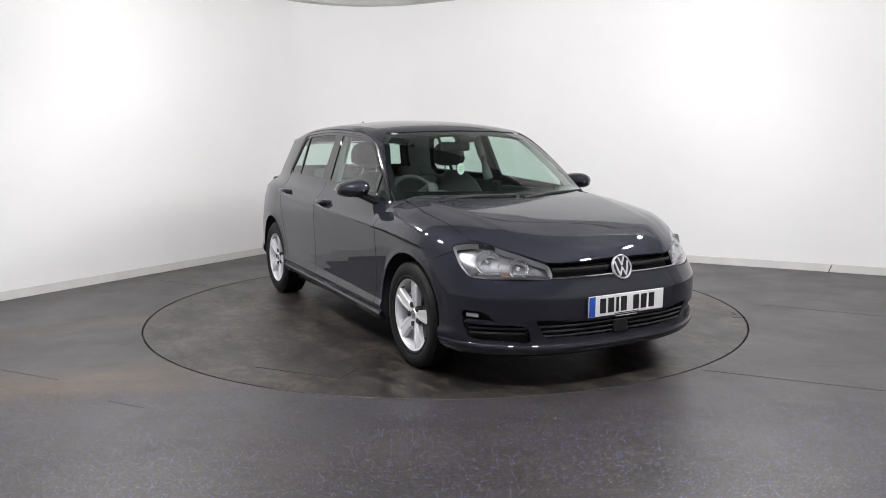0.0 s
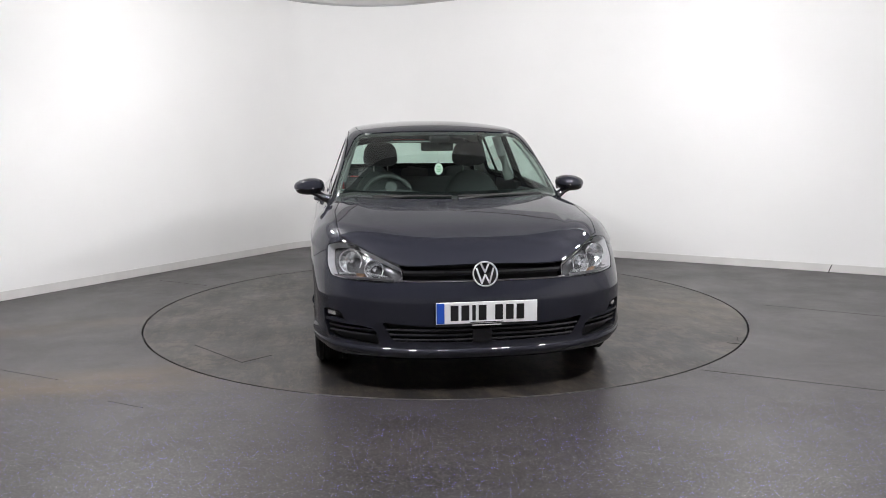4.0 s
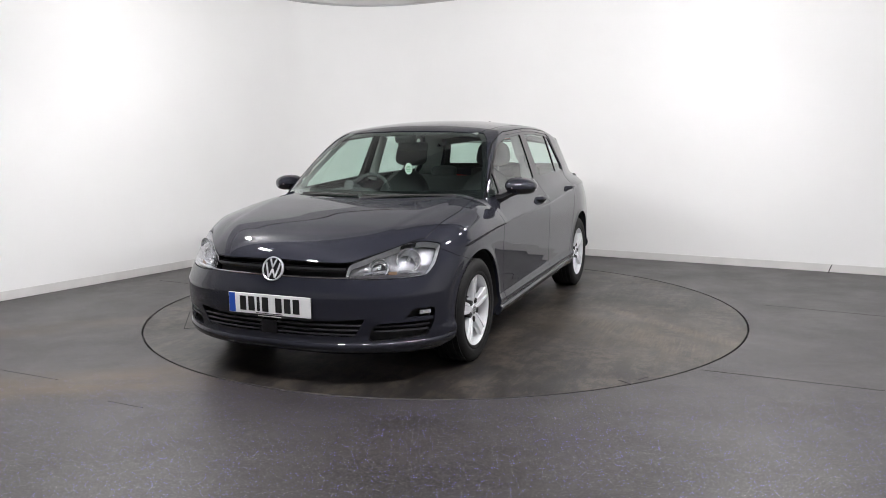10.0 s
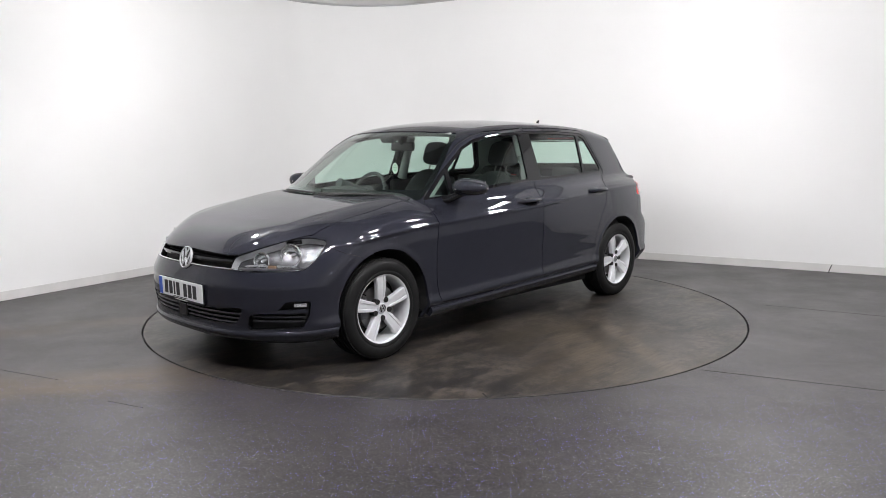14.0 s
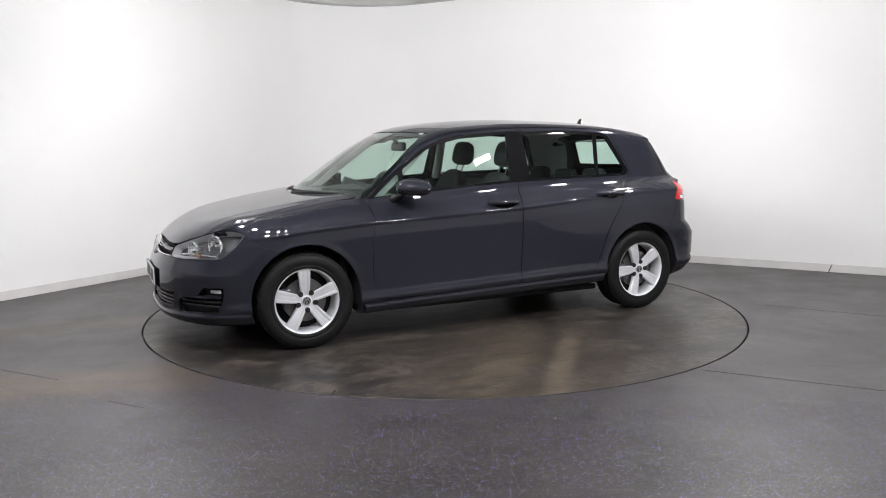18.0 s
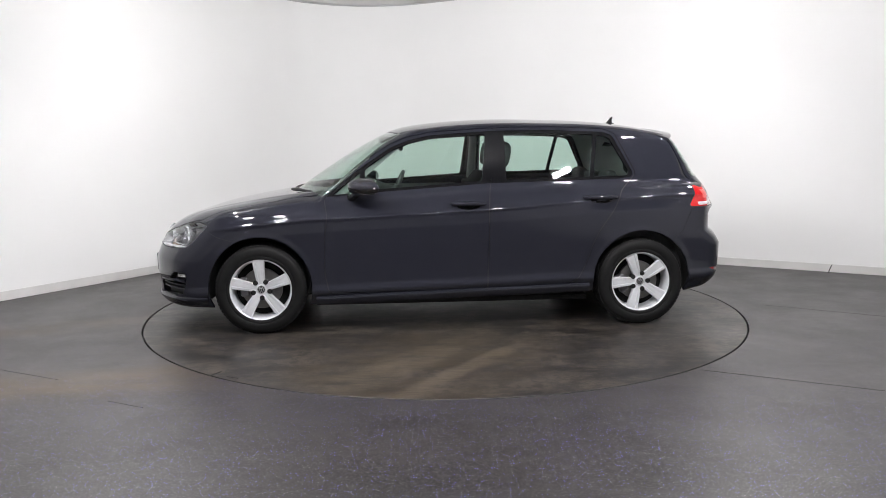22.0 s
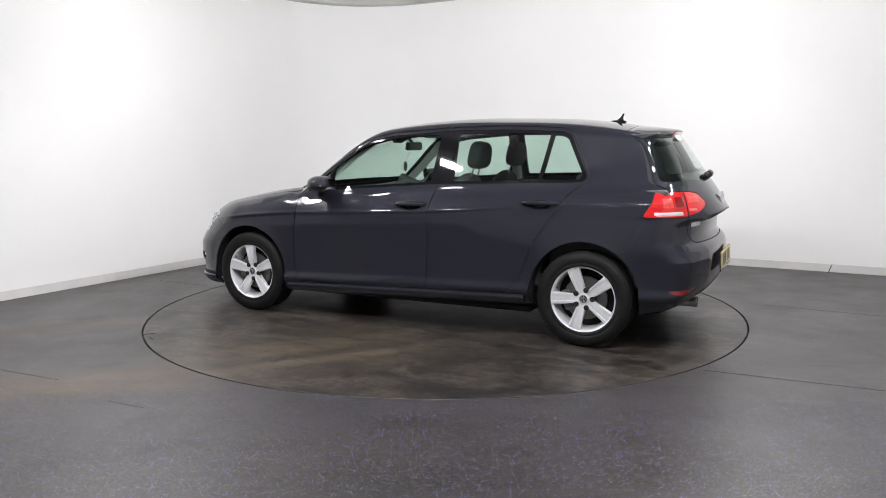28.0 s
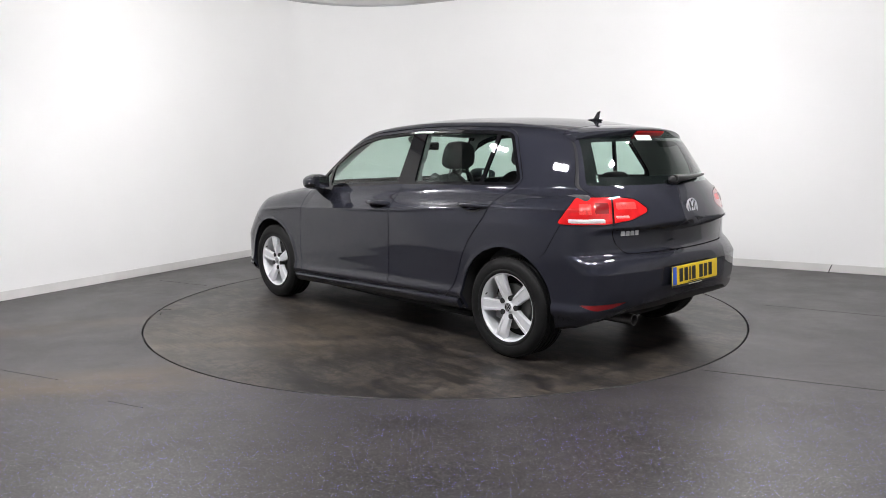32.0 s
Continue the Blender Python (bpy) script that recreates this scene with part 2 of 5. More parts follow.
def lathe(profile, n=64, axis="y", start=0.0, full=2 * math.pi):
    """Turns (radius, height) pairs round an axis."""
    bm = bmesh.new()
    rings = []
    closed = abs(full - 2 * math.pi) < 1e-6
    for i in range(n if closed else n + 1):
        a = start + full * i / n
        ring = []
        for r, h in profile:
            c, s = r * math.cos(a), r * math.sin(a)
            ring.append(bm.verts.new({"y": (c, h, s), "z": (c, s, h), "x": (h, c, s)}[axis]))
        rings.append(ring)
    for i in range(n):
        a, b = rings[i], rings[(i + 1) % len(rings)]
        for k in range(len(profile) - 1):
            q = [a[k], a[k + 1], b[k + 1], b[k]]
            try:
                bm.faces.new(q)
            except ValueError:
                pass
    bmesh.ops.remove_doubles(bm, verts=bm.verts, dist=1e-5)
    bmesh.ops.recalc_face_normals(bm, faces=bm.faces)
    return bm


def prism(outline, depth, axis="y", at=0.0, bevel=0.0):
    """An outline in the plane across axis, given depth along it."""
    bm = bmesh.new()
    def p3(a, b, d):
        return {"y": (a, d, b), "x": (d, a, b), "z": (a, b, d)}[axis]
    lo = [bm.verts.new(p3(a, b, at)) for a, b in outline]
    hi = [bm.verts.new(p3(a, b, at + depth)) for a, b in outline]
    n = len(outline)
    bm.faces.new(lo)
    bm.faces.new(hi)
    for i in range(n):
        bm.faces.new((lo[i], lo[(i + 1) % n], hi[(i + 1) % n], hi[i]))
    bmesh.ops.recalc_face_normals(bm, faces=bm.faces)
    if bevel:
        bmesh.ops.bevel(bm, geom=list(bm.edges), offset=bevel, segments=2, affect="EDGES", profile=0.5)
    return bm


def tube(points, radius, n=10, closed=False):
    """A round bar along points; radius may be a list."""
    bm = bmesh.new()
    pts = [Vector(p) for p in points]
    rings = []
    for i, p in enumerate(pts):
        a = pts[i - 1] if (i > 0 or closed) else pts[i]
        b = pts[(i + 1) % len(pts)] if (i < len(pts) - 1 or closed) else pts[i]
        d = (b - a).normalized()
        u = d.orthogonal().normalized() if abs(d.z) > 0.95 else d.cross(Vector((0, 0, 1))).normalized()
        w = d.cross(u)
        r = radius[i] if isinstance(radius, (list, tuple)) else radius
        rings.append([bm.verts.new(p + u * (r * math.cos(t)) + w * (r * math.sin(t))) for t in (2 * math.pi * k / n for k in range(n))])
    m = len(rings)
    for i in range(m if closed else m - 1):
        a, b = rings[i], rings[(i + 1) % m]
        for k in range(n):
            bm.faces.new((a[k], a[(k + 1) % n], b[(k + 1) % n], b[k]))
    if not closed:
        bm.faces.new(rings[0])
        bm.faces.new(rings[-1])
    bmesh.ops.recalc_face_normals(bm, faces=bm.faces)
    return bm


def arc(cx, cy, r, a0, a1, n):
    return [(cx + r * math.cos(radians(a0 + (a1 - a0) * i / n)), cy + r * math.sin(radians(a0 + (a1 - a0) * i / n))) for i in range(n + 1)]

# ---------------------------------------------------------------- the room
R_TABLE, GAP = 2.233, 0.014
TABLE_AT = (-0.016, 0.012)
CORNER = Vector((-1.363, 4.387))
D_LEFT, D_RIGHT = Vector((-0.502, -0.865)), Vector((0.872, -0.489))
WALL_H = 2.994


def corner_line(inset, left, right, r=1.25):
    """Plan line along the left wall, round the corner and along the right wall, inset from them."""
    n_l, n_r = Vector((0.865, -0.502)), Vector((-0.489, -0.872))
    turn = math.acos(max(-1, min(1, D_LEFT.dot(D_RIGHT))))
    bis = (D_LEFT + D_RIGHT).normalized()
    centre = CORNER + bis * (r / math.sin(turn / 2))
    rr = r - inset
    a0 = math.atan2(-n_l.y, -n_l.x)
    a1 = math.atan2(-n_r.y, -n_r.x)
    if a1 > a0:
        a1 -= 2 * math.pi
    if a0 - a1 > math.pi:
        a1 += 2 * math.pi
    pts = [CORNER + D_LEFT * left + n_l * inset]
    n = 28
    for i in range(n + 1):
        a = a0 + (a1 - a0) * i / n
        pts.append(centre + Vector((math.cos(a), math.sin(a))) * rr)
    pts.append(CORNER + D_RIGHT * right + n_r * inset)
    return pts


def band(name, inner, outer, z0, z1, material, label, category="wall"):
    """A standing or lying solid between two plan lines."""
    bm = bmesh.new()
    rows = []
    for a, b in zip(inner, outer):
        rows.append([bm.verts.new((a.x, a.y, z0)), bm.verts.new((a.x, a.y, z1)), bm.verts.new((b.x, b.y, z1)), bm.verts.new((b.x, b.y, z0))])
    for p, q in zip(rows, rows[1:]):
        for k in range(4):
            bm.faces.new((p[k], p[(k + 1) % 4], q[(k + 1) % 4], q[k]))
    bm.faces.new(rows[0])
    bm.faces.new(rows[-1])
    bmesh.ops.recalc_face_normals(bm, faces=bm.faces)
    ob = part(name, bm, material, smooth=True, angle=30)
    return tagged(ob, label, category, kind="structure")


LEFT_LEN, RIGHT_LEN = 5.75, 8.0
band("wall_studio", corner_line(0.0, LEFT_LEN, RIGHT_LEN), corner_line(-0.15, LEFT_LEN, RIGHT_LEN), -0.02, 3.4, WALL,
     "smooth white studio wall with a curved corner")
band("baseboard", corner_line(0.012, LEFT_LEN, RIGHT_LEN), corner_line(-0.002, LEFT_LEN, RIGHT_LEN), 0.0, 0.077, SKIRT,
     "low white skirting board along the studio wall", "skirting")
band("trim_cove", corner_line(0.40, LEFT_LEN, RIGHT_LEN), corner_line(-0.002, LEFT_LEN, RIGHT_LEN), WALL_H, WALL_H + 0.06, SOFFIT,
     "white glossy soffit band where wall meets ceiling", "soffit")
band("trim_shadow_gap", corner_line(0.412, LEFT_LEN, RIGHT_LEN), corner_line(0.402, LEFT_LEN, RIGHT_LEN), WALL_H + 0.002, WALL_H + 0.03, mat("bronze_edge", (0.22, 0.18, 0.16), rough=0.3),
     "thin dark edge strip round the ceiling soffit", "edge strip")

# shadow line under the soffit, put in as a thin strip of grey
band("trim_shadow_line", corner_line(0.016, LEFT_LEN, RIGHT_LEN), corner_line(0.001, LEFT_LEN, RIGHT_LEN), WALL_H - 0.016, WALL_H - 0.001, mat("painted_shadow_grey", (0.50, 0.50, 0.50), rough=0.7),
     "thin grey strip painted as the shadow line under the ceiling soffit", "edge strip")
P_L = CORNER + D_LEFT * 12.0
P_R = CORNER + D_RIGHT * 10.0
P_B = P_L + D_RIGHT * 10.0
BACKWALL = mat("grey_back_wall", (0.60, 0.60, 0.60), rough=0.8, vary=0.05, scale=1.0)


def straight_wall(name, a, b, z1, material, label):
    d = (b - a).normalized()
    n = Vector((d.y, -d.x)) * 0.15
    return band(name, [a, b], [a + n, b + n], -0.02, z1, material, label)


straight_wall("wall_left", CORNER + D_LEFT * LEFT_LEN, P_L, 3.4, BACKWALL, "plain grey wall beyond the white studio wall")
straight_wall("wall_right", P_R, CORNER + D_RIGHT * RIGHT_LEN, 3.4, BACKWALL, "plain grey wall beyond the white studio wall")
straight_wall("wall_back", P_B, P_L, 3.4, BACKWALL, "plain grey wall behind the camera")
straight_wall("wall_side", P_R, P_B, 3.4, BACKWALL, "plain grey side wall")

bm = bmesh.new()
vs = [bm.verts.new((p.x, p.y, 3.30)) for p in (CORNER, P_R, P_B, P_L)]
vt = [bm.verts.new((p.x, p.y, 3.42)) for p in (CORNER, P_R, P_B, P_L)]
bm.faces.new(vs)
bm.faces.new(vt)
for i in range(4):
    bm.faces.new((vs[i], vs[(i + 1) % 4], vt[(i + 1) % 4], vt[i]))
bmesh.ops.recalc_face_normals(bm, faces=bm.faces)
tagged(part("ceiling", bm, CEIL), "dark ceiling above the studio", "ceiling", kind="structure")

# white ceiling over the set, from the soffit forward to the lamps
rim = [p for p in corner_line(0.43, 5.6, 6.2)]
bm = bmesh.new()
lo = [bm.verts.new((p.x, p.y, WALL_H + 0.03)) for p in rim]
hi = [bm.verts.new((p.x, p.y, WALL_H + 0.07)) for p in rim]
bm.faces.new(lo)
bm.faces.new(hi)
for i in range(len(rim)):
    j = (i + 1) % len(rim)
    bm.faces.new((lo[i], lo[j], hi[j], hi[i]))
bmesh.ops.recalc_face_normals(bm, faces=bm.faces)
tagged(part("ceiling_raft", bm, WALL), "plain white suspended ceiling over the studio corner", "ceiling", kind="structure")


def ring_sheet(name, r0, r1, z, material, n=160, rings=6, thick=0.0):
    bm = bmesh.new()
    rows = []
    for k in range(rings + 1):
        r = r0 + (r1 - r0) * (k / rings) ** 2
        rows.append([bm.verts.new((r * math.cos(2 * math.pi * i / n), r * math.sin(2 * math.pi * i / n), z)) for i in range(n)])
    if thick:
        rows.insert(0, [bm.verts.new((v.co.x, v.co.y, z - thick)) for v in rows[0]])
    for a, b in zip(rows, rows[1:]):
        for i in range(n):
            bm.faces.new((a[i], b[i], b[(i + 1) % n], a[(i + 1) % n]))
    ob = part(name, bm, material)
    ob.location = (TABLE_AT[0], TABLE_AT[1], 0)
    return ob


tagged(ring_sheet("floor", R_TABLE + GAP, 15.0, 0.0, FLOOR, thick=0.05), "dark safety vinyl floor with glitter flecks and brown stains", "floor", kind="structure")
tagged(ring_sheet("floor_pit", 0.0001, R_TABLE + 0.3, -0.05, SEAL, rings=2), "dark pit under the turntable", "floor", kind="structure")

# the turntable: a flat disc that turns with the car
tb = lathe([(0.0001, 0.0), (0.8, 0.0), (1.6, 0.0), (R_TABLE - 0.001, 0.0), (R_TABLE, -0.001), (R_TABLE, -0.045), (0.0001, -0.045)], n=200, axis="z")
turntable = tagged(part("turntable", tb, TABLE), "round dark vinyl turntable with brown scuffs, under the car", "turntable")
# added black band over the lit rim, so the gap reads as shade
part("gap_dark_band", lathe([(R_TABLE, -0.0015), (R_TABLE + 0.002, -0.003), (R_TABLE + 0.002, -0.044), (R_TABLE, -0.044)], n=200, axis="z"), SEAL, turntable, "added black band that keeps the gap in shade")


def groove(name, a, b, width, parent, z=0.0015, label=""):
    a, b = Vector(a), Vector(b)
    d = (b - a).normalized()
    n = Vector((-d.y, d.x)) * width / 2
    bm = bmesh.new()
    lo = [bm.verts.new((p.x, p.y, z - 0.006)) for p in (a + n, b + n, b - n, a - n)]
    hi = [bm.verts.new((p.x, p.y, z)) for p in (a + n, b + n, b - n, a - n)]
    bm.faces.new(hi)
    for i in range(4):
        bm.faces.new((lo[i], lo[(i + 1) % 4], hi[(i + 1) % 4], hi[i]))
    bmesh.ops.recalc_face_normals(bm, faces=bm.faces)
    return part(name, bm, SEAL if parent is not None else WELD, parent, label)


# ceiling lamps
def ceiling_lamp(x, y, rz, shaded):
    """A short hanging batten that glows below and on both sides; those beside the walls get an added plate that blocks
    light to the wall.
    """
    w, d, h = 0.25, 0.05, 0.05
    root = tagged(part("ceiling_light", box_bm((w + 0.04, d + 0.03, 0.03), (0, 0, 0.040), bevel=0.006), WALL),
                  "short white LED ceiling batten, switched on", "ceiling light", group="ceiling battens")
    part("diffuser", box_bm((w, d, h), (0, 0, 0), bevel=0.012, segs=3), LAMP, root, "glowing white diffuser")
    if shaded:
        # added light blocker: keeps a bright spot off the nearby wall
        part("reflector", box_bm((w + 0.04, 0.006, 0.13), (0, -d / 2 - 0.016, -0.02), bevel=0.002), WALL, root, "added white plate that shades the wall")
    part("hanger", tube([(0, 0, 0.05), (0, 0, 0.36)], 0.010, 8), SEAL, root, "dark hanger rod")
    root.matrix_basis = pose(x, y, 2.95, 0, 0, rz)


for i in range(11):
    a = radians(10 - 19.4 * i)
    ceiling_lamp(0.13 + 2.75 * math.cos(a), -0.10 + (3.55 if a < 0 else 2.85) * math.sin(a), math.degrees(a) + 90, i in (0, 9, 10))

# ---------------------------------------------------------------- the car's body as one smooth surface
def curve(points, soft=0.04, lo=-3.0, hi=3.0):
    """A smooth curve through few (x, y) pairs: straight pieces, rounded over about soft metres."""
    xs = np.linspace(lo, hi, 2401)
    p = sorted(points)
    ys = np.interp(xs, [a for a, b in p], [b for a, b in p])
    k = max(1, int(soft / (xs[1] - xs[0])))
    ker = np.ones(2 * k + 1) / (2 * k + 1)
    for _ in range(2):
        ys = np.convolve(np.pad(ys, k, mode="edge"), ker, mode="valid")
    return lambda x: np.interp(x, xs, ys)


def smax(a, b, k):
    h = np.clip(0.5 + 0.5 * (a - b) / k, 0, 1)
    return b * (1 - h) + a * h + k * h * (1 - h)


def smin(a, b, k):
    return -smax(-a, -b, k)


HOOD = curve([(2.30, 0.50), (2.13, 0.640), (2.06, 0.705), (1.97, 0.748), (1.74, 0.822), (1.50, 0.872), (1.25, 0.915), (1.0, 0.950), (0.85, 0.945),
              (0.5, 0.955), (-0.25, 1.003), (-0.8, 1.020), (-1.27, 1.035), (-1.7, 1.03), (-2.2, 1.0)], 0.07)
WIDE = curve([(2.3, 0.70), (2.1, 0.775), (1.9, 0.830), (1.7, 0.868), (1.5, 0.888), (1.3, 0.897), (1.0, 0.891), (0.5, 0.886), (0.0, 0.886), (-0.8, 0.889),
              (-1.3, 0.897), (-1.55, 0.880), (-1.8, 0.842), (-2.0, 0.785), (-2.2, 0.70)], 0.12)
SIDE = curve([(0.10, -0.10), (0.20, -0.055), (0.255, -0.026), (0.285, -0.003), (0.305, 0.009), (0.326, 0.009), (0.352, -0.005), (0.42, -0.0075), (0.52, -0.0075), (0.64, -0.005), (0.80, 0.0), (1.5, 0.0)], 0.010)
SHOULDER = curve([(-1.0, 0.0), (-0.09, 0.0), (-0.016, -0.0055), (-0.003, 0.0005), (0.003, 0.0), (0.010, -0.009), (0.075, -0.038), (0.145, -0.083), (0.205, -0.138), (0.4, -0.31)], 0.006)
CREASE = curve([(2.0, 0.66), (1.3, 0.755), (0.95, 0.782), (0.834, 0.785), (-0.244, 0.830), (-1.16, 0.900), (-1.6, 0.915), (-2.0, 0.91)], 0.2)
LOWLINE = curve([(2.0, 0.30), (0.81, 0.312), (-0.80, 0.362), (-2.0, 0.37)], 0.1)
NOSE = curve([(0.0, 2.02), (0.16, 2.07), (0.195, 2.135), (0.225, 2.140), (0.27, 2.130), (0.38, 2.150), (0.50, 2.150), (0.56, 2.128), (0.60, 2.110), (0.66, 2.085),
              (0.72, 2.04), (0.80, 1.96), (1.0, 1.7)], 0.018)
TAIL = curve([(0.0, -1.80), (0.22, -1.93), (0.29, -1.985), (0.36, -2.040), (0.45, -2.062), (0.58, -2.065), (0.635, -2.055), (0.66, -2.005), (0.80, -2.005), (0.90, -1.995),
              (0.97, -1.965), (1.03, -1.92), (1.2, -1.78)], 0.02)
ROOF = curve([(1.0, 1.10), (0.62, 1.30), (0.45, 1.372), (0.28, 1.412), (0.03, 1.440), (-0.27, 1.456), (-0.48, 1.458), (-0.9, 1.448), (-1.1, 1.437), (-1.32, 1.415), (-1.53, 1.380),
              (-1.75, 1.335), (-2.0, 1.27)], 0.08)
SCREEN = curve([(0.80, 1.30), (0.93, 1.16), (1.10, 0.915), (1.23, 0.72), (1.337, 0.545), (1.39, 0.445), (1.50, 0.20)], 0.06)
HATCH = curve([(0.80, -2.08), (0.97, -1.975), (1.03, -1.930), (1.13, -1.865), (1.30, -1.745), (1.40, -1.665)], 0.03)
GLASSY = curve([(1.6, -0.10), (1.0, -0.03), (0.6, 0.0), (0.0, 0.012), (-0.6, 0.004), (-1.0, -0.014), (-1.4, -0.040), (-1.8, -0.095), (-2.1, -0.16)], 0.15)


def lower_f(x, y, z):
    ya = np.abs(y)
    up = np.clip((z - 0.36) / 0.34, 0, 1)
    up = up * up * (3 - 2 * up)
    shift = (LOWLINE(x) - 0.335) * (1 - up)
    over = z - CREASE(x) - np.clip((z - 0.93) / 0.1, 0, 1) * np.minimum(0.0, 0.825 - CREASE(x))
    r1 = np.hypot(x - 1.3185, z - 0.318)
    r2 = np.hypot(x + 1.3185, z - 0.322)
    flare = 0.0035 * np.exp(-((np.minimum(r1, r2) - 0.350) / 0.024) ** 2)
    tuck = 0.062 * np.clip((z - 0.60) / 0.35, 0, 1.4) ** 1.6 * np.clip((-0.25 - x) / 0.95, 0, 1)
    side = ya - WIDE(x) - SIDE(z - shift) - SHOULDER(over) - flare + tuck
    fore = np.clip((x - 0.8) / 0.4, 0, 1)
    fold = 0.66 - 0.17 * np.clip((x - 0.95) / 1.1, 0, 1)
    hood = z - HOOD(x) + fore * (0.006 * (ya / 0.6) ** 2 - 0.010 + 0.005 / (1 + np.exp(-np.clip((ya - fold) / 0.012, -30, 30)))) \
        + (0.13 - 0.06 * fore) * np.clip((ya - 0.58) / 0.3, 0, 1) ** 2
    nose = x - NOSE(z) + (0.120 + 0.030 * np.clip((z - 0.50) / 0.20, 0, 1)) * (ya / 0.6) ** 3
    edge = np.clip((ya - 0.45) / 0.30, 0, 1)
    rear = TAIL(z) + 0.5 * edge * np.clip(-2.005 - TAIL(z), 0, 1)
    tail = rear + 0.028 - x + (0.042 + 0.035 * np.clip((z - 0.56) / 0.10, 0, 1)) * (ya / 0.6) ** 2.6
    f = smax(side, hood, 0.05)
    f = smax(f, nose, 0.10)
    f = smax(f, tail, 0.09)
    return smax(f, 0.175 + 0.065 * np.clip((-x - 1.50) / 0.25, 0, 1) - z, 0.03)


def cabin_f(x, y, z):
    ya = np.abs(y)
    side = (ya - (0.782 - (z - 0.95) * 0.375 - 0.10 * np.clip(z - 1.2, 0, 1) ** 2 + GLASSY(x))) * 0.93
    roof = (z - ROOF(x) - 0.006 + 0.050 * (ya / 0.6) ** 2.2)
    screen = (x - SCREEN(z) + 0.228 * (ya / 0.7) ** 2.2) * 0.55
    hatch = (HATCH(z) - x + 0.14 * (ya / 0.6) ** 2.4) * 0.85
    f = smax(side, roof, 0.055)
    f = smax(f, screen, 0.05)
    f = smax(f, hatch, 0.06)
    return smax(f, 0.80 - z, 0.02)


def body_f(p):
    x, y, z = p[..., 0], p[..., 1], p[..., 2]
    return smin(lower_f(x, y, z), cabin_f(x, y, z), 0.035)


def body_normal(p):
    e = 0.003
    g = np.stack([body_f(p + d) - body_f(p - d) for d in np.eye(3) * e], -1)
    return g / np.linalg.norm(g, axis=-1, keepdims=True)


def body_grid(nu_cap=70, nu_mid=250, nv=215):
    """Half of the body, y >= 0: rays from a spine out to the surface."""
    x_f, x_r = 1.50, -1.40
    rays = []
    for i in range(nu_cap):
        a = math.pi / 2 * (i + 0.02) / nu_cap
        rays.append((x_f, a, 1))
    for i in range(nu_mid + 1):
        rays.append((x_f + (x_r - x_f) * i / nu_mid, math.pi / 2, 1))
    for i in range(nu_cap - 1, -1, -1):
        a = math.pi / 2 * (i + 0.02) / nu_cap
        rays.append((x_r, a, -1))
    phi = np.radians(np.concatenate([np.linspace(-90, -24, 25)[:-1], np.linspace(-24, 90, nv - 24)]))
    o = np.zeros((len(rays), nv, 3))
    d = np.zeros((len(rays), nv, 3))
    for i, (x0, a, s) in enumerate(rays):
        o[i, :, 0], o[i, :, 2] = x0, 0.46 + (0.05 * (1.5 - x0) / 2.9)
        d[i, :, 0] = s * math.cos(a)
        d[i, :, 1] = math.sin(a) * np.cos(phi)
        d[i, :, 2] = math.sin(a) * np.sin(phi)
    lo = np.zeros(o.shape[:2])
    hi = np.full(o.shape[:2], 1.7)
    # first crossing by marching, then halving
    t = np.zeros(o.shape[:2])
    done = np.zeros(o.shape[:2], bool)
    for k in range(1, 100):
        tt = k * 0.017
        f = body_f(o + d * tt)
        hit = (f > 0) & ~done
        lo[hit], hi[hit] = tt - 0.017, tt
        done |= hit
    for _ in range(18):
        mid = (lo + hi) / 2
        f = body_f(o + d * mid[..., None])
        lo = np.where(f > 0, lo, mid)
        hi = np.where(f > 0, mid, hi)
    v = o + d * ((lo + hi) / 2)[..., None]
    v[:, -1, 1] = 0.0
    v[:, 0, 1] = 0.0
    nu = len(rays)
    faces = []
    for i in range(nu - 1):
        for j in range(nv - 1):
            a = i * nv + j
            faces.append((a, a + nv, a + nv + 1, a + 1))
    return v.reshape(-1, 3), faces


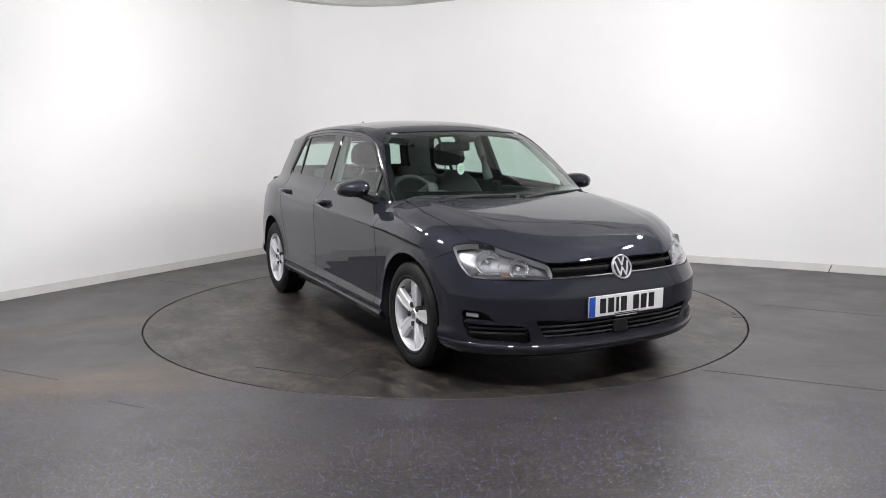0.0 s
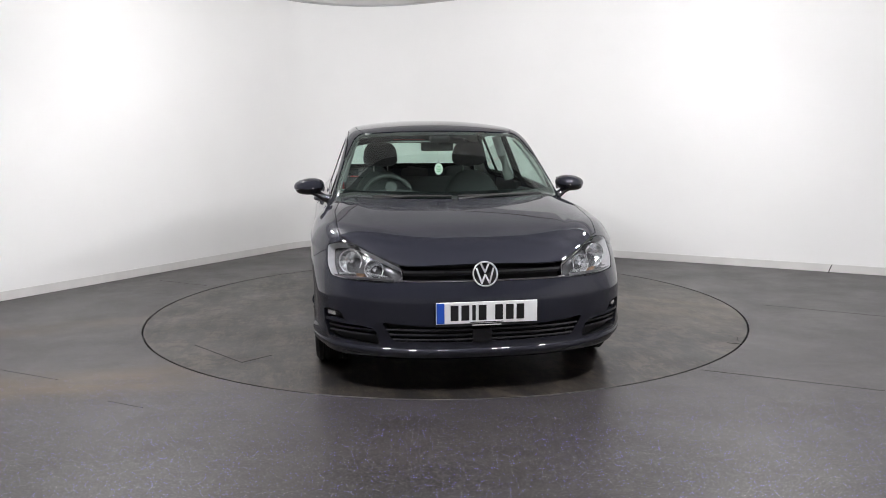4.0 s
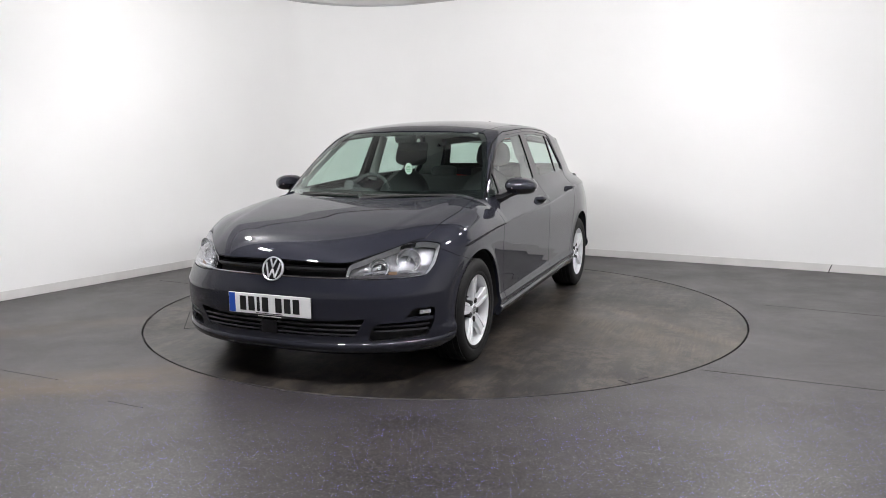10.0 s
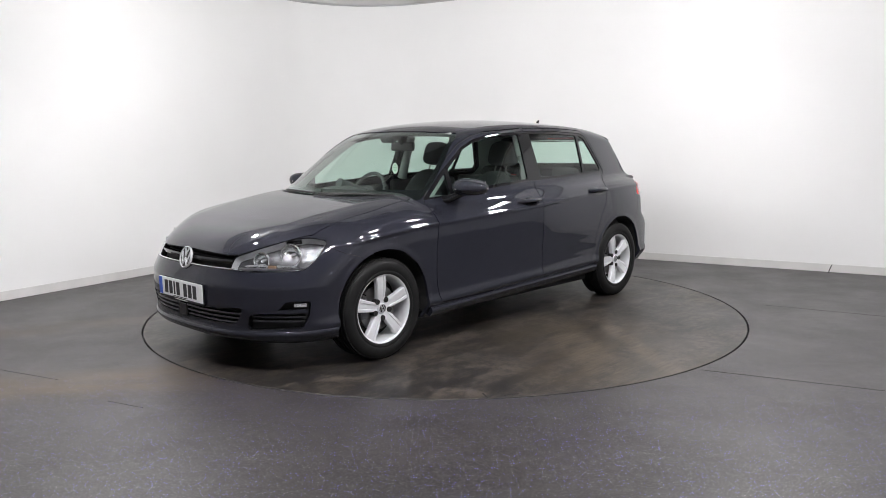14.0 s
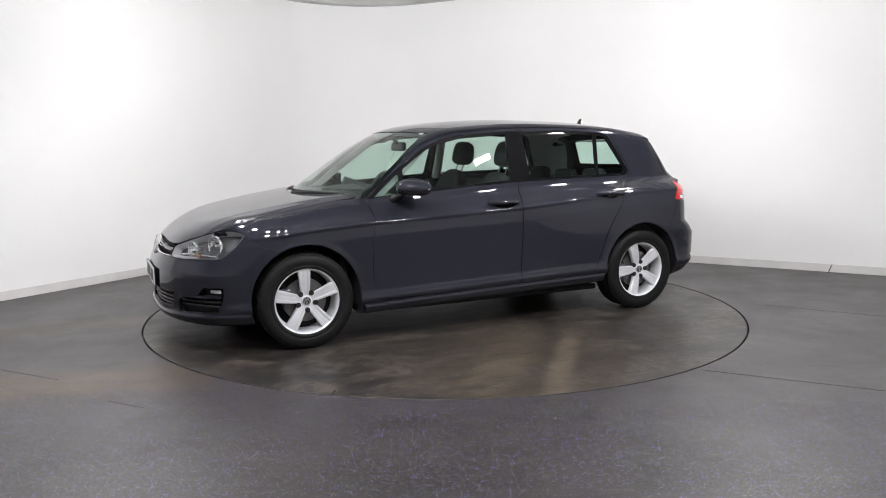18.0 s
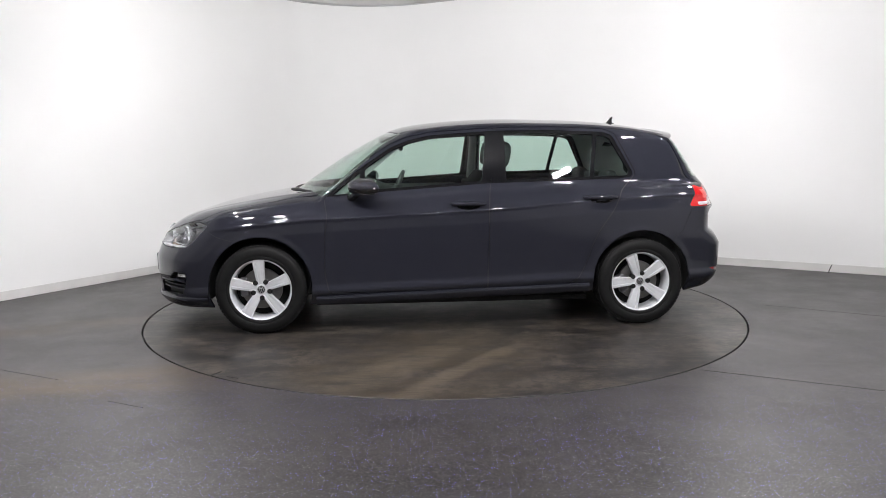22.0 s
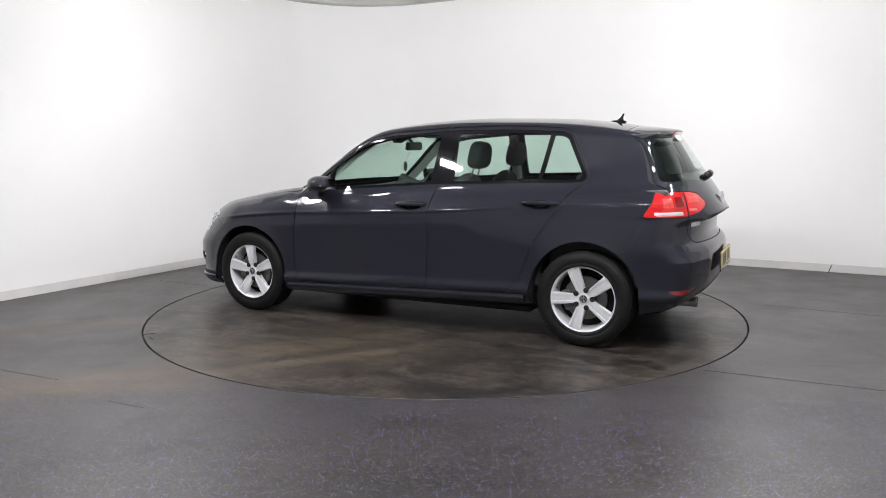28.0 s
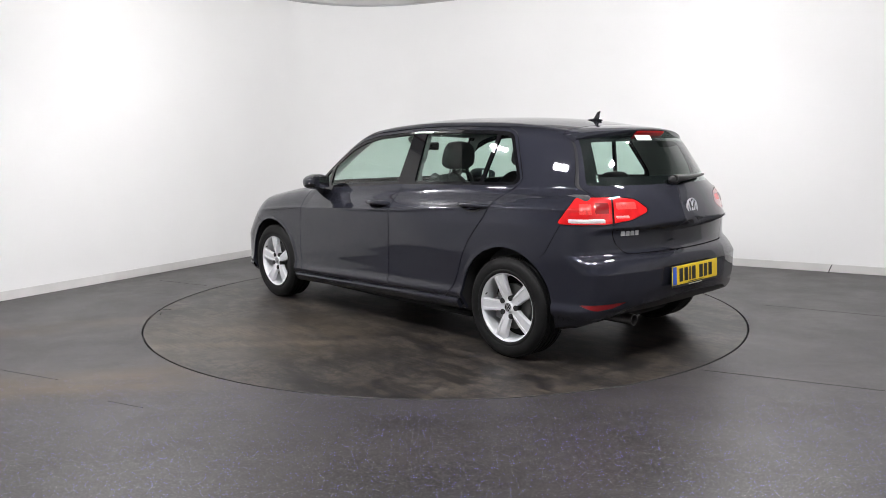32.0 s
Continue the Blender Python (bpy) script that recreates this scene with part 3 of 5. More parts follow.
class Shell:
    """A piece of the body's surface: points, normals and polygons, that can be cut by a field."""

    def __init__(self, v, n, f):
        self.v, self.n, self.f = np.asarray(v), np.asarray(n), f

    def split(self, g):
        """Pieces where g < 0 and where g >= 0; the cut runs along g = 0."""
        g = np.asarray(g, float)
        g = np.where(np.abs(g) < 1e-6, 1e-6, g)
        neg = g < 0
        v, n = list(self.v), list(self.n)
        cut = {}
        fin, fout = [], []

        def mid(a, b):
            key = (a, b) if a < b else (b, a)
            if key not in cut:
                a, b = key
                t = g[a] / (g[a] - g[b])
                cut[key] = len(v)
                v.append(v[a] + (v[b] - v[a]) * t)
                q = n[a] + (n[b] - n[a]) * t
                n.append(q / np.linalg.norm(q))
            return cut[key]

        negl = neg.tolist()
        for f in self.f:
            s = [negl[i] for i in f]
            if all(s):
                fin.append(f)
            elif not any(s):
                fout.append(f)
            else:
                fi, fo = [], []
                for k, a in enumerate(f):
                    b = f[(k + 1) % len(f)]
                    (fi if s[k] else fo).append(a)
                    if s[k] != s[(k + 1) % len(f)]:
                        m = mid(a, b)
                        fi.append(m)
                        fo.append(m)
                if len(fi) > 2:
                    fin.append(tuple(fi))
                if len(fo) > 2:
                    fout.append(tuple(fo))
        v, n = np.array(v), np.array(n)
        return Shell(v, n, fin).tidy(), Shell(v, n, fout).tidy()

    def tidy(self):
        used = sorted({i for f in self.f for i in f})
        idx = {i: k for k, i in enumerate(used)}
        return Shell(self.v[used].reshape(-1, 3), self.n[used].reshape(-1, 3), [tuple(idx[i] for i in f) for f in self.f])

    def cut_out(self, field, gap=0.0035):
        """The piece inside field, the rest, and the strip of the gap between them."""
        inside, rest = self.split(field(self.v) + gap / 2)
        strip, rest = rest.split(field(rest.v) - gap / 2)
        return inside, rest, strip

    def moved(self, d):
        return Shell(self.v + self.n * d, self.n, self.f)

    def mirrored(self):
        s = np.array([1, -1, 1])
        return Shell(self.v * s, self.n * s, [tuple(reversed(f)) for f in self.f])

    def plus(self, other):
        k = len(self.v)
        return Shell(np.vstack([self.v, other.v]), np.vstack([self.n, other.n]), self.f + [tuple(i + k for i in f) for f in other.f])

    def both(self):
        return self.plus(self.mirrored())

    def flange(self, depth):
        """Adds a turned-in edge of that depth along all open edges off the middle line."""
        count = {}
        for f in self.f:
            for k, a in enumerate(f):
                b = f[(k + 1) % len(f)]
                key = (a, b) if a < b else (b, a)
                count[key] = None if key in count else (a, b)
        v, n, fs = list(self.v), list(self.n), list(self.f)
        for e in count.values():
            if e is None:
                continue
            a, b = e
            if abs(v[a][1]) < 1e-4 and abs(v[b][1]) < 1e-4:
                continue
            d = v[b] - v[a]
            out = np.cross(d, n[a])
            ln = np.linalg.norm(out)
            if ln < 1e-9:
                continue
            out = out / ln
            k = len(v)
            v += [v[a], v[b], v[b] - n[b] * depth, v[a] - n[a] * depth]
            n += [out] * 4
            fs.append((k + 1, k, k + 3, k + 2))
        return Shell(np.array(v), np.array(n), fs)

    def ob(self, name, material, parent, label="", depth=0.0):
        s = self.flange(depth) if depth else self
        return mesh_ob(name, s.v, s.f, material, parent, label, True, s.n)


def poly_sd(px, py, poly):
    """Signed distance to a closed outline, negative inside."""
    poly = np.asarray(poly, float)
    d = np.full(px.shape, 1e9)
    inside = np.zeros(px.shape, bool)
    m = len(poly)
    for i in range(m):
        ax, ay = poly[i]
        bx, by = poly[(i + 1) % m]
        ex, ey = bx - ax, by - ay
        t = np.clip(((px - ax) * ex + (py - ay) * ey) / (ex * ex + ey * ey + 1e-12), 0, 1)
        d = np.minimum(d, np.hypot(px - ax - t * ex, py - ay - t * ey))
        cross = ((ay > py) != (by > py)) & (px < (bx - ax) * (py - ay) / (by - ay + 1e-15) + ax)
        inside ^= cross
    return np.where(inside, -d, d)


def rounded(poly, r, n=5):
    """An outline with its corners rounded by r."""
    out = []
    m = len(poly)
    for i in range(m):
        p, a, b = Vector(poly[i]), Vector(poly[i - 1]), Vector(poly[(i + 1) % m])
        da, db = a - p, b - p
        k = min(r, da.length * 0.45, db.length * 0.45)
        s, e = p + da.normalized() * k, p + db.normalized() * k
        for j in range(n + 1):
            t = j / n
            q = s * (1 - t) ** 2 + p * 2 * t * (1 - t) + e * t * t
            out.append((q.x, q.y))
    return out


def side_field(poly, ymin=0.4):
    return lambda v: np.maximum(poly_sd(v[:, 0], v[:, 2], poly), ymin - v[:, 1])


def front_field(poly, xmin=0.0):
    return lambda v: np.maximum(poly_sd(v[:, 1], v[:, 2], poly), xmin - v[:, 0])


def rear_field(poly, xmax=-1.4):
    return lambda v: np.maximum(poly_sd(v[:, 1], v[:, 2], poly), v[:, 0] - xmax)


def round_field(poly, cx, sign):
    """Outline over (arc in metres round the corner, height): arc = 0.8 * angle from straight ahead."""
    def f(v):
        a = np.arctan2(v[:, 1], sign * (v[:, 0] - cx)) * 0.8
        return np.maximum(poly_sd(a, v[:, 2], poly), -sign * (v[:, 0] - cx) + 0.05)
    return f


HUB_F, HUB_R, HUB_Z = 1.3185, -1.3185, 0.305
car = tagged(new("car"), "dark blue-grey five-door hatchback parked on the turntable", "car")

gv, gf = body_grid()
base = Shell(gv, body_normal(gv), gf)
# drop the underside; it is closed by the floor pan
base, _ = base.split(np.interp(base.v[:, 0], [-2.1, -1.95, -1.75, -1.6, -0.96, 0.95, 1.6], [0.350, 0.325, 0.235, 0.215, 0.250, 0.196, 0.182]) - base.v[:, 2])
# ---------------------------------------------------------------- cutting the body into panels
SEALS = []


def arch_field(v):
    r = np.minimum(np.hypot(v[:, 0] - HUB_F, v[:, 2] - 0.318) - 0.348, np.hypot(v[:, 0] - HUB_R, v[:, 2] - 0.322) - 0.350)
    return np.maximum(r, 0.5 - v[:, 1])


_, base = base.split(arch_field(base.v))

# windscreen, with a black printed border
WS = [(-0.1, 0.90), (0.745, 0.925), (0.732, 1.01), (0.676, 1.166), (0.598, 1.315), (0.555, 1.352), (0.30, 1.366), (-0.1, 1.372)]
ws_field = front_field(WS, 0.2)


def bonnet_field(v):
    x, y, z = v[:, 0], v[:, 1], v[:, 2]
    yb = np.interp(x, [0.8, 0.93, 1.28, 1.60, 1.75, 1.85, 2.2], [0.685, 0.700, 0.745, 0.735, 0.712, 0.690, 0.55])
    lead = np.interp(y, [0.0, 0.36, 0.43, 0.55, 0.68, 0.80], [0.668, 0.660, 0.665, 0.712, 0.765, 0.79])
    g = np.maximum(y - yb, (lead - z) * 0.9)
    g = np.maximum(g, (1.175 - 0.245 * (np.abs(y) / 0.69) ** 2.2) - x)
    return np.maximum(g, z - 1.0)


bonnet, base, strip_b = base.cut_out(bonnet_field, 0.005)
SEALS.append(strip_b)
screen, base = base.split(ws_field(base.v))
cowl, base = base.split(np.maximum(np.maximum(0.88 - base.v[:, 0], base.v[:, 1] - 0.72), 0.90 - base.v[:, 2]) + np.where(base.v[:, 0] > 1.2, 1.0, 0.0))

# lamps at the front corners
HL = rounded([(0.355, 0.588), (0.372, 0.655), (0.493, 0.702), (0.640, 0.750), (0.745, 0.760), (0.830, 0.742), (0.765, 0.640), (0.715, 0.592), (0.600, 0.582), (0.470, 0.580)], 0.02)
headlight, base, strip_h = base.cut_out(round_field(HL, 1.2, 1), 0.005)
SEALS.append(strip_h)
GR = [(-0.1, 0.592), (0.43, 0.588), (0.445, 0.668), (0.36, 0.664), (-0.1, 0.672)]
grille, base = base.split(front_field(GR, 1.9)(base.v))
LG = rounded([(-0.4, 0.272), (0.47, 0.284), (0.530, 0.384), (0.32, 0.366), (-0.4, 0.362)], 0.02)
low_grille, base = base.split(front_field(LG, 1.9)(base.v))
FG = rounded([(0.465, 0.342), (0.600, 0.372), (0.632, 0.425), (0.740, 0.425), (0.735, 0.350), (0.705, 0.272), (0.450, 0.256)], 0.02)
fog, base = base.split(round_field(FG, 1.2, 1)(base.v))

# side windows
DLO = rounded([(0.880, 0.922), (0.517, 0.953), (-0.249, 1.004), (-1.19, 1.026), (-1.272, 1.034), (-1.292, 1.066), (-1.160, 1.330), (-1.10, 1.354), (-0.70, 1.370),
               (-0.37, 1.368), (-0.27, 1.364), (0.142, 1.337), (0.300, 1.303), (0.430, 1.252), (0.665, 1.096)], 0.02)
dlo, base = base.split(side_field(DLO)(base.v))
PANES = [
    ("quarter_glass", rounded([(0.835, 0.934), (0.640, 0.952), (0.640, 1.090)], 0.012)),
    ("door_glass", rounded([(0.605, 0.967), (-0.205, 1.020), (-0.240, 1.345), (0.14, 1.317), (0.29, 1.285), (0.42, 1.236), (0.605, 1.112)], 0.012)),
    ("door_glass", rounded([(-0.375, 1.026), (-0.972, 1.040), (-1.022, 1.338), (-0.70, 1.350), (-0.372, 1.348)], 0.012)),
    ("quarter_glass", rounded([(-1.000, 1.042), (-1.248, 1.048), (-1.262, 1.078), (-1.140, 1.310), (-1.10, 1.328), (-1.050, 1.334)], 0.012)),
]
panes = []
frame_shell = dlo
for pname, poly in PANES:
    piece, frame_shell = frame_shell.split(side_field(poly)(frame_shell.v))
    panes.append((pname, piece))

# tail lamps, rear window, tailgate
TL = rounded([(0.850, 0.828), (0.762, 0.977), (0.562, 0.978), (0.440, 0.962), (0.368, 0.905), (0.385, 0.885), (0.481, 0.848), (0.610, 0.828)], 0.02)
tail, base, strip_t = base.cut_out(round_field(TL, -1.2, -1), 0.004)
SEALS.append(strip_t)
tail_in, tail_out, strip_l = tail.cut_out(lambda v: np.arctan2(v[:, 1], -(v[:, 0] + 1.2)) * 0.8 - 0.580, 0.010)
SEALS.append(strip_l)
RW = rounded([(-0.3, 1.034), (0.650, 1.036), (0.560, 1.30), (0.53, 1.335), (-0.3, 1.350)], 0.02)
rear_glass, base = base.split(rear_field(RW, -1.45)(base.v))
TG = rounded([(-0.2, 0.648), (0.53, 0.656), (0.597, 0.71), (0.628, 0.80), (0.648, 0.90), (0.668, 0.97), (0.672, 1.03), (0.60, 1.23), (0.572, 1.325), (0.60, 1.60), (-0.2, 1.60)], 0.03)


def tg_field(v):
    return np.maximum(np.maximum(poly_sd(v[:, 1], v[:, 2], TG), v[:, 0] + 1.50), -1.02 - v[:, 1] * 0)


tailgate, base, strip_g = base.cut_out(tg_field, 0.006)
SEALS.append(strip_g)

# bumpers
FB = [(1.730, 0.735), (1.60, 0.668), (1.50, 0.640), (1.42, 0.50), (1.42, 0.10), (2.5, 0.10), (2.5, 0.735)]
fbump, base, strip_f = base.cut_out(lambda v: poly_sd(v[:, 0], v[:, 2], FB), 0.003)
SEALS.append(strip_f)
RB = [(-1.69, 0.824), (-1.61, 0.66), (-1.42, 0.52), (-1.42, 0.10), (-2.5, 0.10), (-2.5, 0.824)]
rbump, base, strip_r = base.cut_out(lambda v: poly_sd(v[:, 0], v[:, 2], RB), 0.003)
SEALS.append(strip_r)
DF = [(0.70, 0.262), (0.55, 0.330), (0.45, 0.362), (0.128, 0.384), (-0.2, 0.386), (-0.2, 0.1), (0.70, 0.1)]
diffuser, rbump = rbump.split(round_field(DF, -1.2, -1)(rbump.v))
RF = rounded([(0.745, 0.392), (0.505, 0.396), (0.585, 0.366), (0.665, 0.358)], 0.006)
reflector, rbump = rbump.split(round_field(RF, -1.2, -1)(rbump.v))

# doors
D1 = [(0.857, 0.278), (0.885, 0.41), (0.885, 0.63), (0.862, 0.80), (0.886, 0.915), (0.670, 1.120), (0.430, 1.278), (0.30, 1.328), (0.142, 1.360), (-0.305, 1.388), (-0.305, 1.12),
      (-0.262, 1.0), (-0.240, 0.84), (-0.240, 0.64), (-0.226, 0.278)]
D2 = [(-0.226, 0.278), (-0.240, 0.64), (-0.240, 0.84), (-0.262, 1.0), (-0.305, 1.12), (-0.305, 1.388), (-0.70, 1.393), (-1.10, 1.377), (-1.178, 1.345), (-1.312, 1.062), (-1.262, 1.01),
      (-1.181, 0.945), (-1.127, 0.832), (-1.015, 0.678), (-0.965, 0.58), (-0.925, 0.46), (-0.880, 0.366), (-0.800, 0.300), (-0.72, 0.278)]
door_f, base, strip_1 = base.cut_out(side_field(rounded(D1, 0.03)), 0.0065)
door_r, base, strip_2 = base.cut_out(side_field(rounded(D2, 0.03)), 0.0065)
SEALS += [strip_1, strip_2]

# roof, wings, sides
roof, base, strip_o = base.cut_out(lambda v: np.maximum(np.maximum(v[:, 1] - np.interp(v[:, 0], [-1.7, -1.1, -0.4, 0.2, 0.5], [0.53, 0.555, 0.575, 0.565, 0.50]), 1.30 - v[:, 2]), 0.0 * v[:, 0] - 1.0), 0.004)
SEALS.append(strip_o)
wing, base = base.split(np.maximum(0.872 - base.v[:, 0], base.v[:, 2] - 0.935))

# ---------------------------------------------------------------- panels as objects
bonnet.both().ob("bonnet", PAINT, car, "smooth dark blue-grey bonnet", 0.02)
roof.both().ob("roof", PAINT, car, "", 0.012)
tg = tailgate.both().ob("tailgate", PAINT, car, "closed dark blue-grey tailgate", 0.02)
fb = fbump.both().ob("front_bumper", PAINT, car, "", 0.02)
rb = rbump.both().ob("rear_bumper", PAINT, car, "", 0.02)
diffuser.both().ob("diffuser", BLACK, rb, "black plastic lower bumper edge", 0.02)
for s in (cowl, cowl.mirrored()):
    s.moved(-0.012).ob("cowl", SEAL, car, "black plastic scuttle under the windscreen")
tagged(screen.both().moved(-0.004).ob("windscreen", GLASS, car), "green-tinted windscreen")
tagged(rear_glass.both().moved(-0.004).ob("rear_window", GLASS, tg), "green-tinted rear window")


def border(shell, field, width, name, parent):
    """The black printed edge of a pane, just inside the glass."""
    _, rim = shell.split(field(shell.v) + width)
    return rim.both().moved(-0.006).ob(name, GLOSS, parent, "black printed border of the pane")


border(screen, front_field([(-0.4, 0.955), (0.745, 0.965), (0.732, 1.01), (0.676, 1.166), (0.598, 1.315), (0.555, 1.352), (0.30, 1.366), (-0.4, 1.372)], 0.2), 0.024, "screen_border", car)
border(rear_glass, rear_field([(-0.6, 1.034), (0.650, 1.036), (0.560, 1.30), (0.53, 1.335), (-0.6, 1.350)], -1.45), 0.050, "glass_border", tg)

for side in (1, -1):
    def sided(s):
        return s if side > 0 else s.mirrored()
    sided(wing).ob("wing", PAINT, car, "", 0.02)
    df = sided(door_f).ob("front_door", PAINT, car, "closed front door with black window surround", 0.02)
    dr = sided(door_r).ob("rear_door", PAINT, car, "closed rear door with black window surround", 0.02)
    sided(base).ob("side_panel", PAINT, car, "", 0.02)
    # window surround: black gloss pillar and trims
    fr, _ = frame_shell.split(-0.305 - frame_shell.v[:, 0])
    rr, _ = frame_shell.split(frame_shell.v[:, 0] + 0.305)
    sided(fr.moved(-0.004)).ob("window_frame", PILLAR, df, "black window frame", 0.015)
    sided(rr.moved(-0.004)).ob("window_frame", PILLAR, dr, "black window frame", 0.015)
    for k, (pname, piece) in enumerate(panes):
        sided(piece.moved(-0.010)).ob(pname, GLASS, df if k < 2 else dr, "green-tinted side glass")
    for s in SEALS:
        sided(s.moved(-0.010)).ob("seal", SEAL, car)
    # head lamp
    hl = sided(headlight).ob("headlight", CLEAR, car, "clear-glass headlight with two reflector bowls")
    sided(headlight.moved(-0.055)).ob("lamp_housing", HOUSING, hl, "grey lamp housing")
    k = Shell(headlight.v - headlight.n * 0.003, headlight.n, headlight.f)
    fl = k.flange(0.055)
    rim = Shell(fl.v, fl.n, fl.f[len(k.f):])
    sided(rim).ob("lamp_rim", LAMP_RIM, hl, "bright rim inside the lens")
    # tail lamp: fixed outer half, inner half on the tailgate
    to = sided(tail_out).ob("tail_light", REDLENS, car, "red tail light with a white reversing strip")
    sided(tail_in).ob("tail_light_inner", REDLENS, tg, "red inner tail light half")
    sided(reflector.moved(-0.003)).ob("reflector", REDDARK, rb, "long red rear reflector")

# ---------------------------------------------------------------- grilles and fog lamp recesses
grille.both().moved(-0.035).ob("grille_backing", SEAL, car, "black radiator grille")
low_grille.both().moved(-0.05).ob("lower_grille_backing", SEAL, fb, "black lower air intake")


def nose_x(y, z):
    return float(NOSE(z) - (0.120 + 0.030 * min(1, max(0, (z - 0.50) / 0.20))) * (abs(y) / 0.6) ** 3)


def blade(z, half, depth, thick, off, material, name, parent, label="", lift=0.0, n=24):
    """A slat that follows the bow of the nose."""
    bm = bmesh.new()
    rings = []
    for i in range(n + 1):
        y = -half + 2 * half * i / n
        zz = z + lift * (abs(y) / half) ** 2
        x = nose_x(y, zz) + off
        prof = [(x, zz - thick / 2), (x + 0.002, zz), (x, zz + thick / 2), (x - depth, zz + thick / 2), (x - depth, zz - thick / 2)]
        rings.append([bm.verts.new((a, y, b)) for a, b in prof])
    for a, b in zip(rings, rings[1:]):
        for k in range(5):
            bm.faces.new((a[k], a[(k + 1) % 5], b[(k + 1) % 5], b[k]))
    bm.faces.new(rings[0])
    bm.faces.new(rings[-1])
    bmesh.ops.recalc_face_normals(bm, faces=bm.faces)
    return part(name, bm, material, parent, label)


up = [o for o in car.children if o.name == "grille_backing"][0]
blade(0.628, 0.41, 0.03, 0.022, -0.006, GLOSS, "grille_slat", up)
blade(0.592, 0.43, 0.02, 0.009, 0.005, CHROME, "chrome_strip", up, "thin chrome strip under the grille")
lg = [o for o in fb.children if o.name == "lower_grille_backing"][0]
for z in (0.292, 0.318, 0.344):
    blade(z, 0.47 + (z - 0.29) * 0.6, 0.03, 0.010, -0.006, SATIN, "intake_slat", lg)
part("radar_cover", box_bm((0.03, 0.10, 0.075), (nose_x(0, 0.32) - 0.012, -0.02, 0.315), bevel=0.006), GLOSS, lg, "square black sensor cover")


def corner_pt(arc_m, z, off=0.0):
    """A point of the front corner at that arc and height, off metres outside the skin."""
    a = arc_m / 0.8
    lo, hi = 0.05, 1.4
    d = np.array([math.cos(a), math.sin(a), 0.0])
    o = np.array([1.2, 0.0, z])
    for _ in range(30):
        m = (lo + hi) / 2
        if body_f(o + d * m) > 0:
            hi = m
        else:
            lo = m
    p = o + d * (lo + hi) / 2
    n = body_normal(p)
    return Vector(p + n * off), Vector(n)


def corner_bar(arcs, z, thick, off, depth, side, material, name, parent, label="", n=16, rise=0.0):
    bm = bmesh.new()
    rings = []
    for i in range(n + 1):
        a = arcs[0] + (arcs[1] - arcs[0]) * i / n
        zz = z + rise * i / n
        p, nn = corner_pt(a, zz, off)
        q = p - nn * depth
        t = Vector((0, 0, thick / 2))
        rings.append([bm.verts.new((v.x, v.y * side, v.z)) for v in (p - t, p + t, q + t, q - t)])
    for a, b in zip(rings, rings[1:]):
        for k in range(4):
            bm.faces.new((a[k], a[(k + 1) % 4], b[(k + 1) % 4], b[k]))
    bm.faces.new(rings[0])
    bm.faces.new(rings[-1])
    bmesh.ops.recalc_face_normals(bm, faces=bm.faces)
    return part(name, bm, material, parent, label)


def bowl(r, depth, rim=0.006):
    """A lamp reflector bowl opening along +x."""
    prof = [(0.012, -depth)] + [(r * math.sin(t), -depth * math.cos(t)) for t in (0.35, 0.6, 0.85, 1.1, 1.35)] + [(r, 0.0), (r + rim, 0.002), (r + rim, -0.01)]
    return lathe(prof, 14, "x")


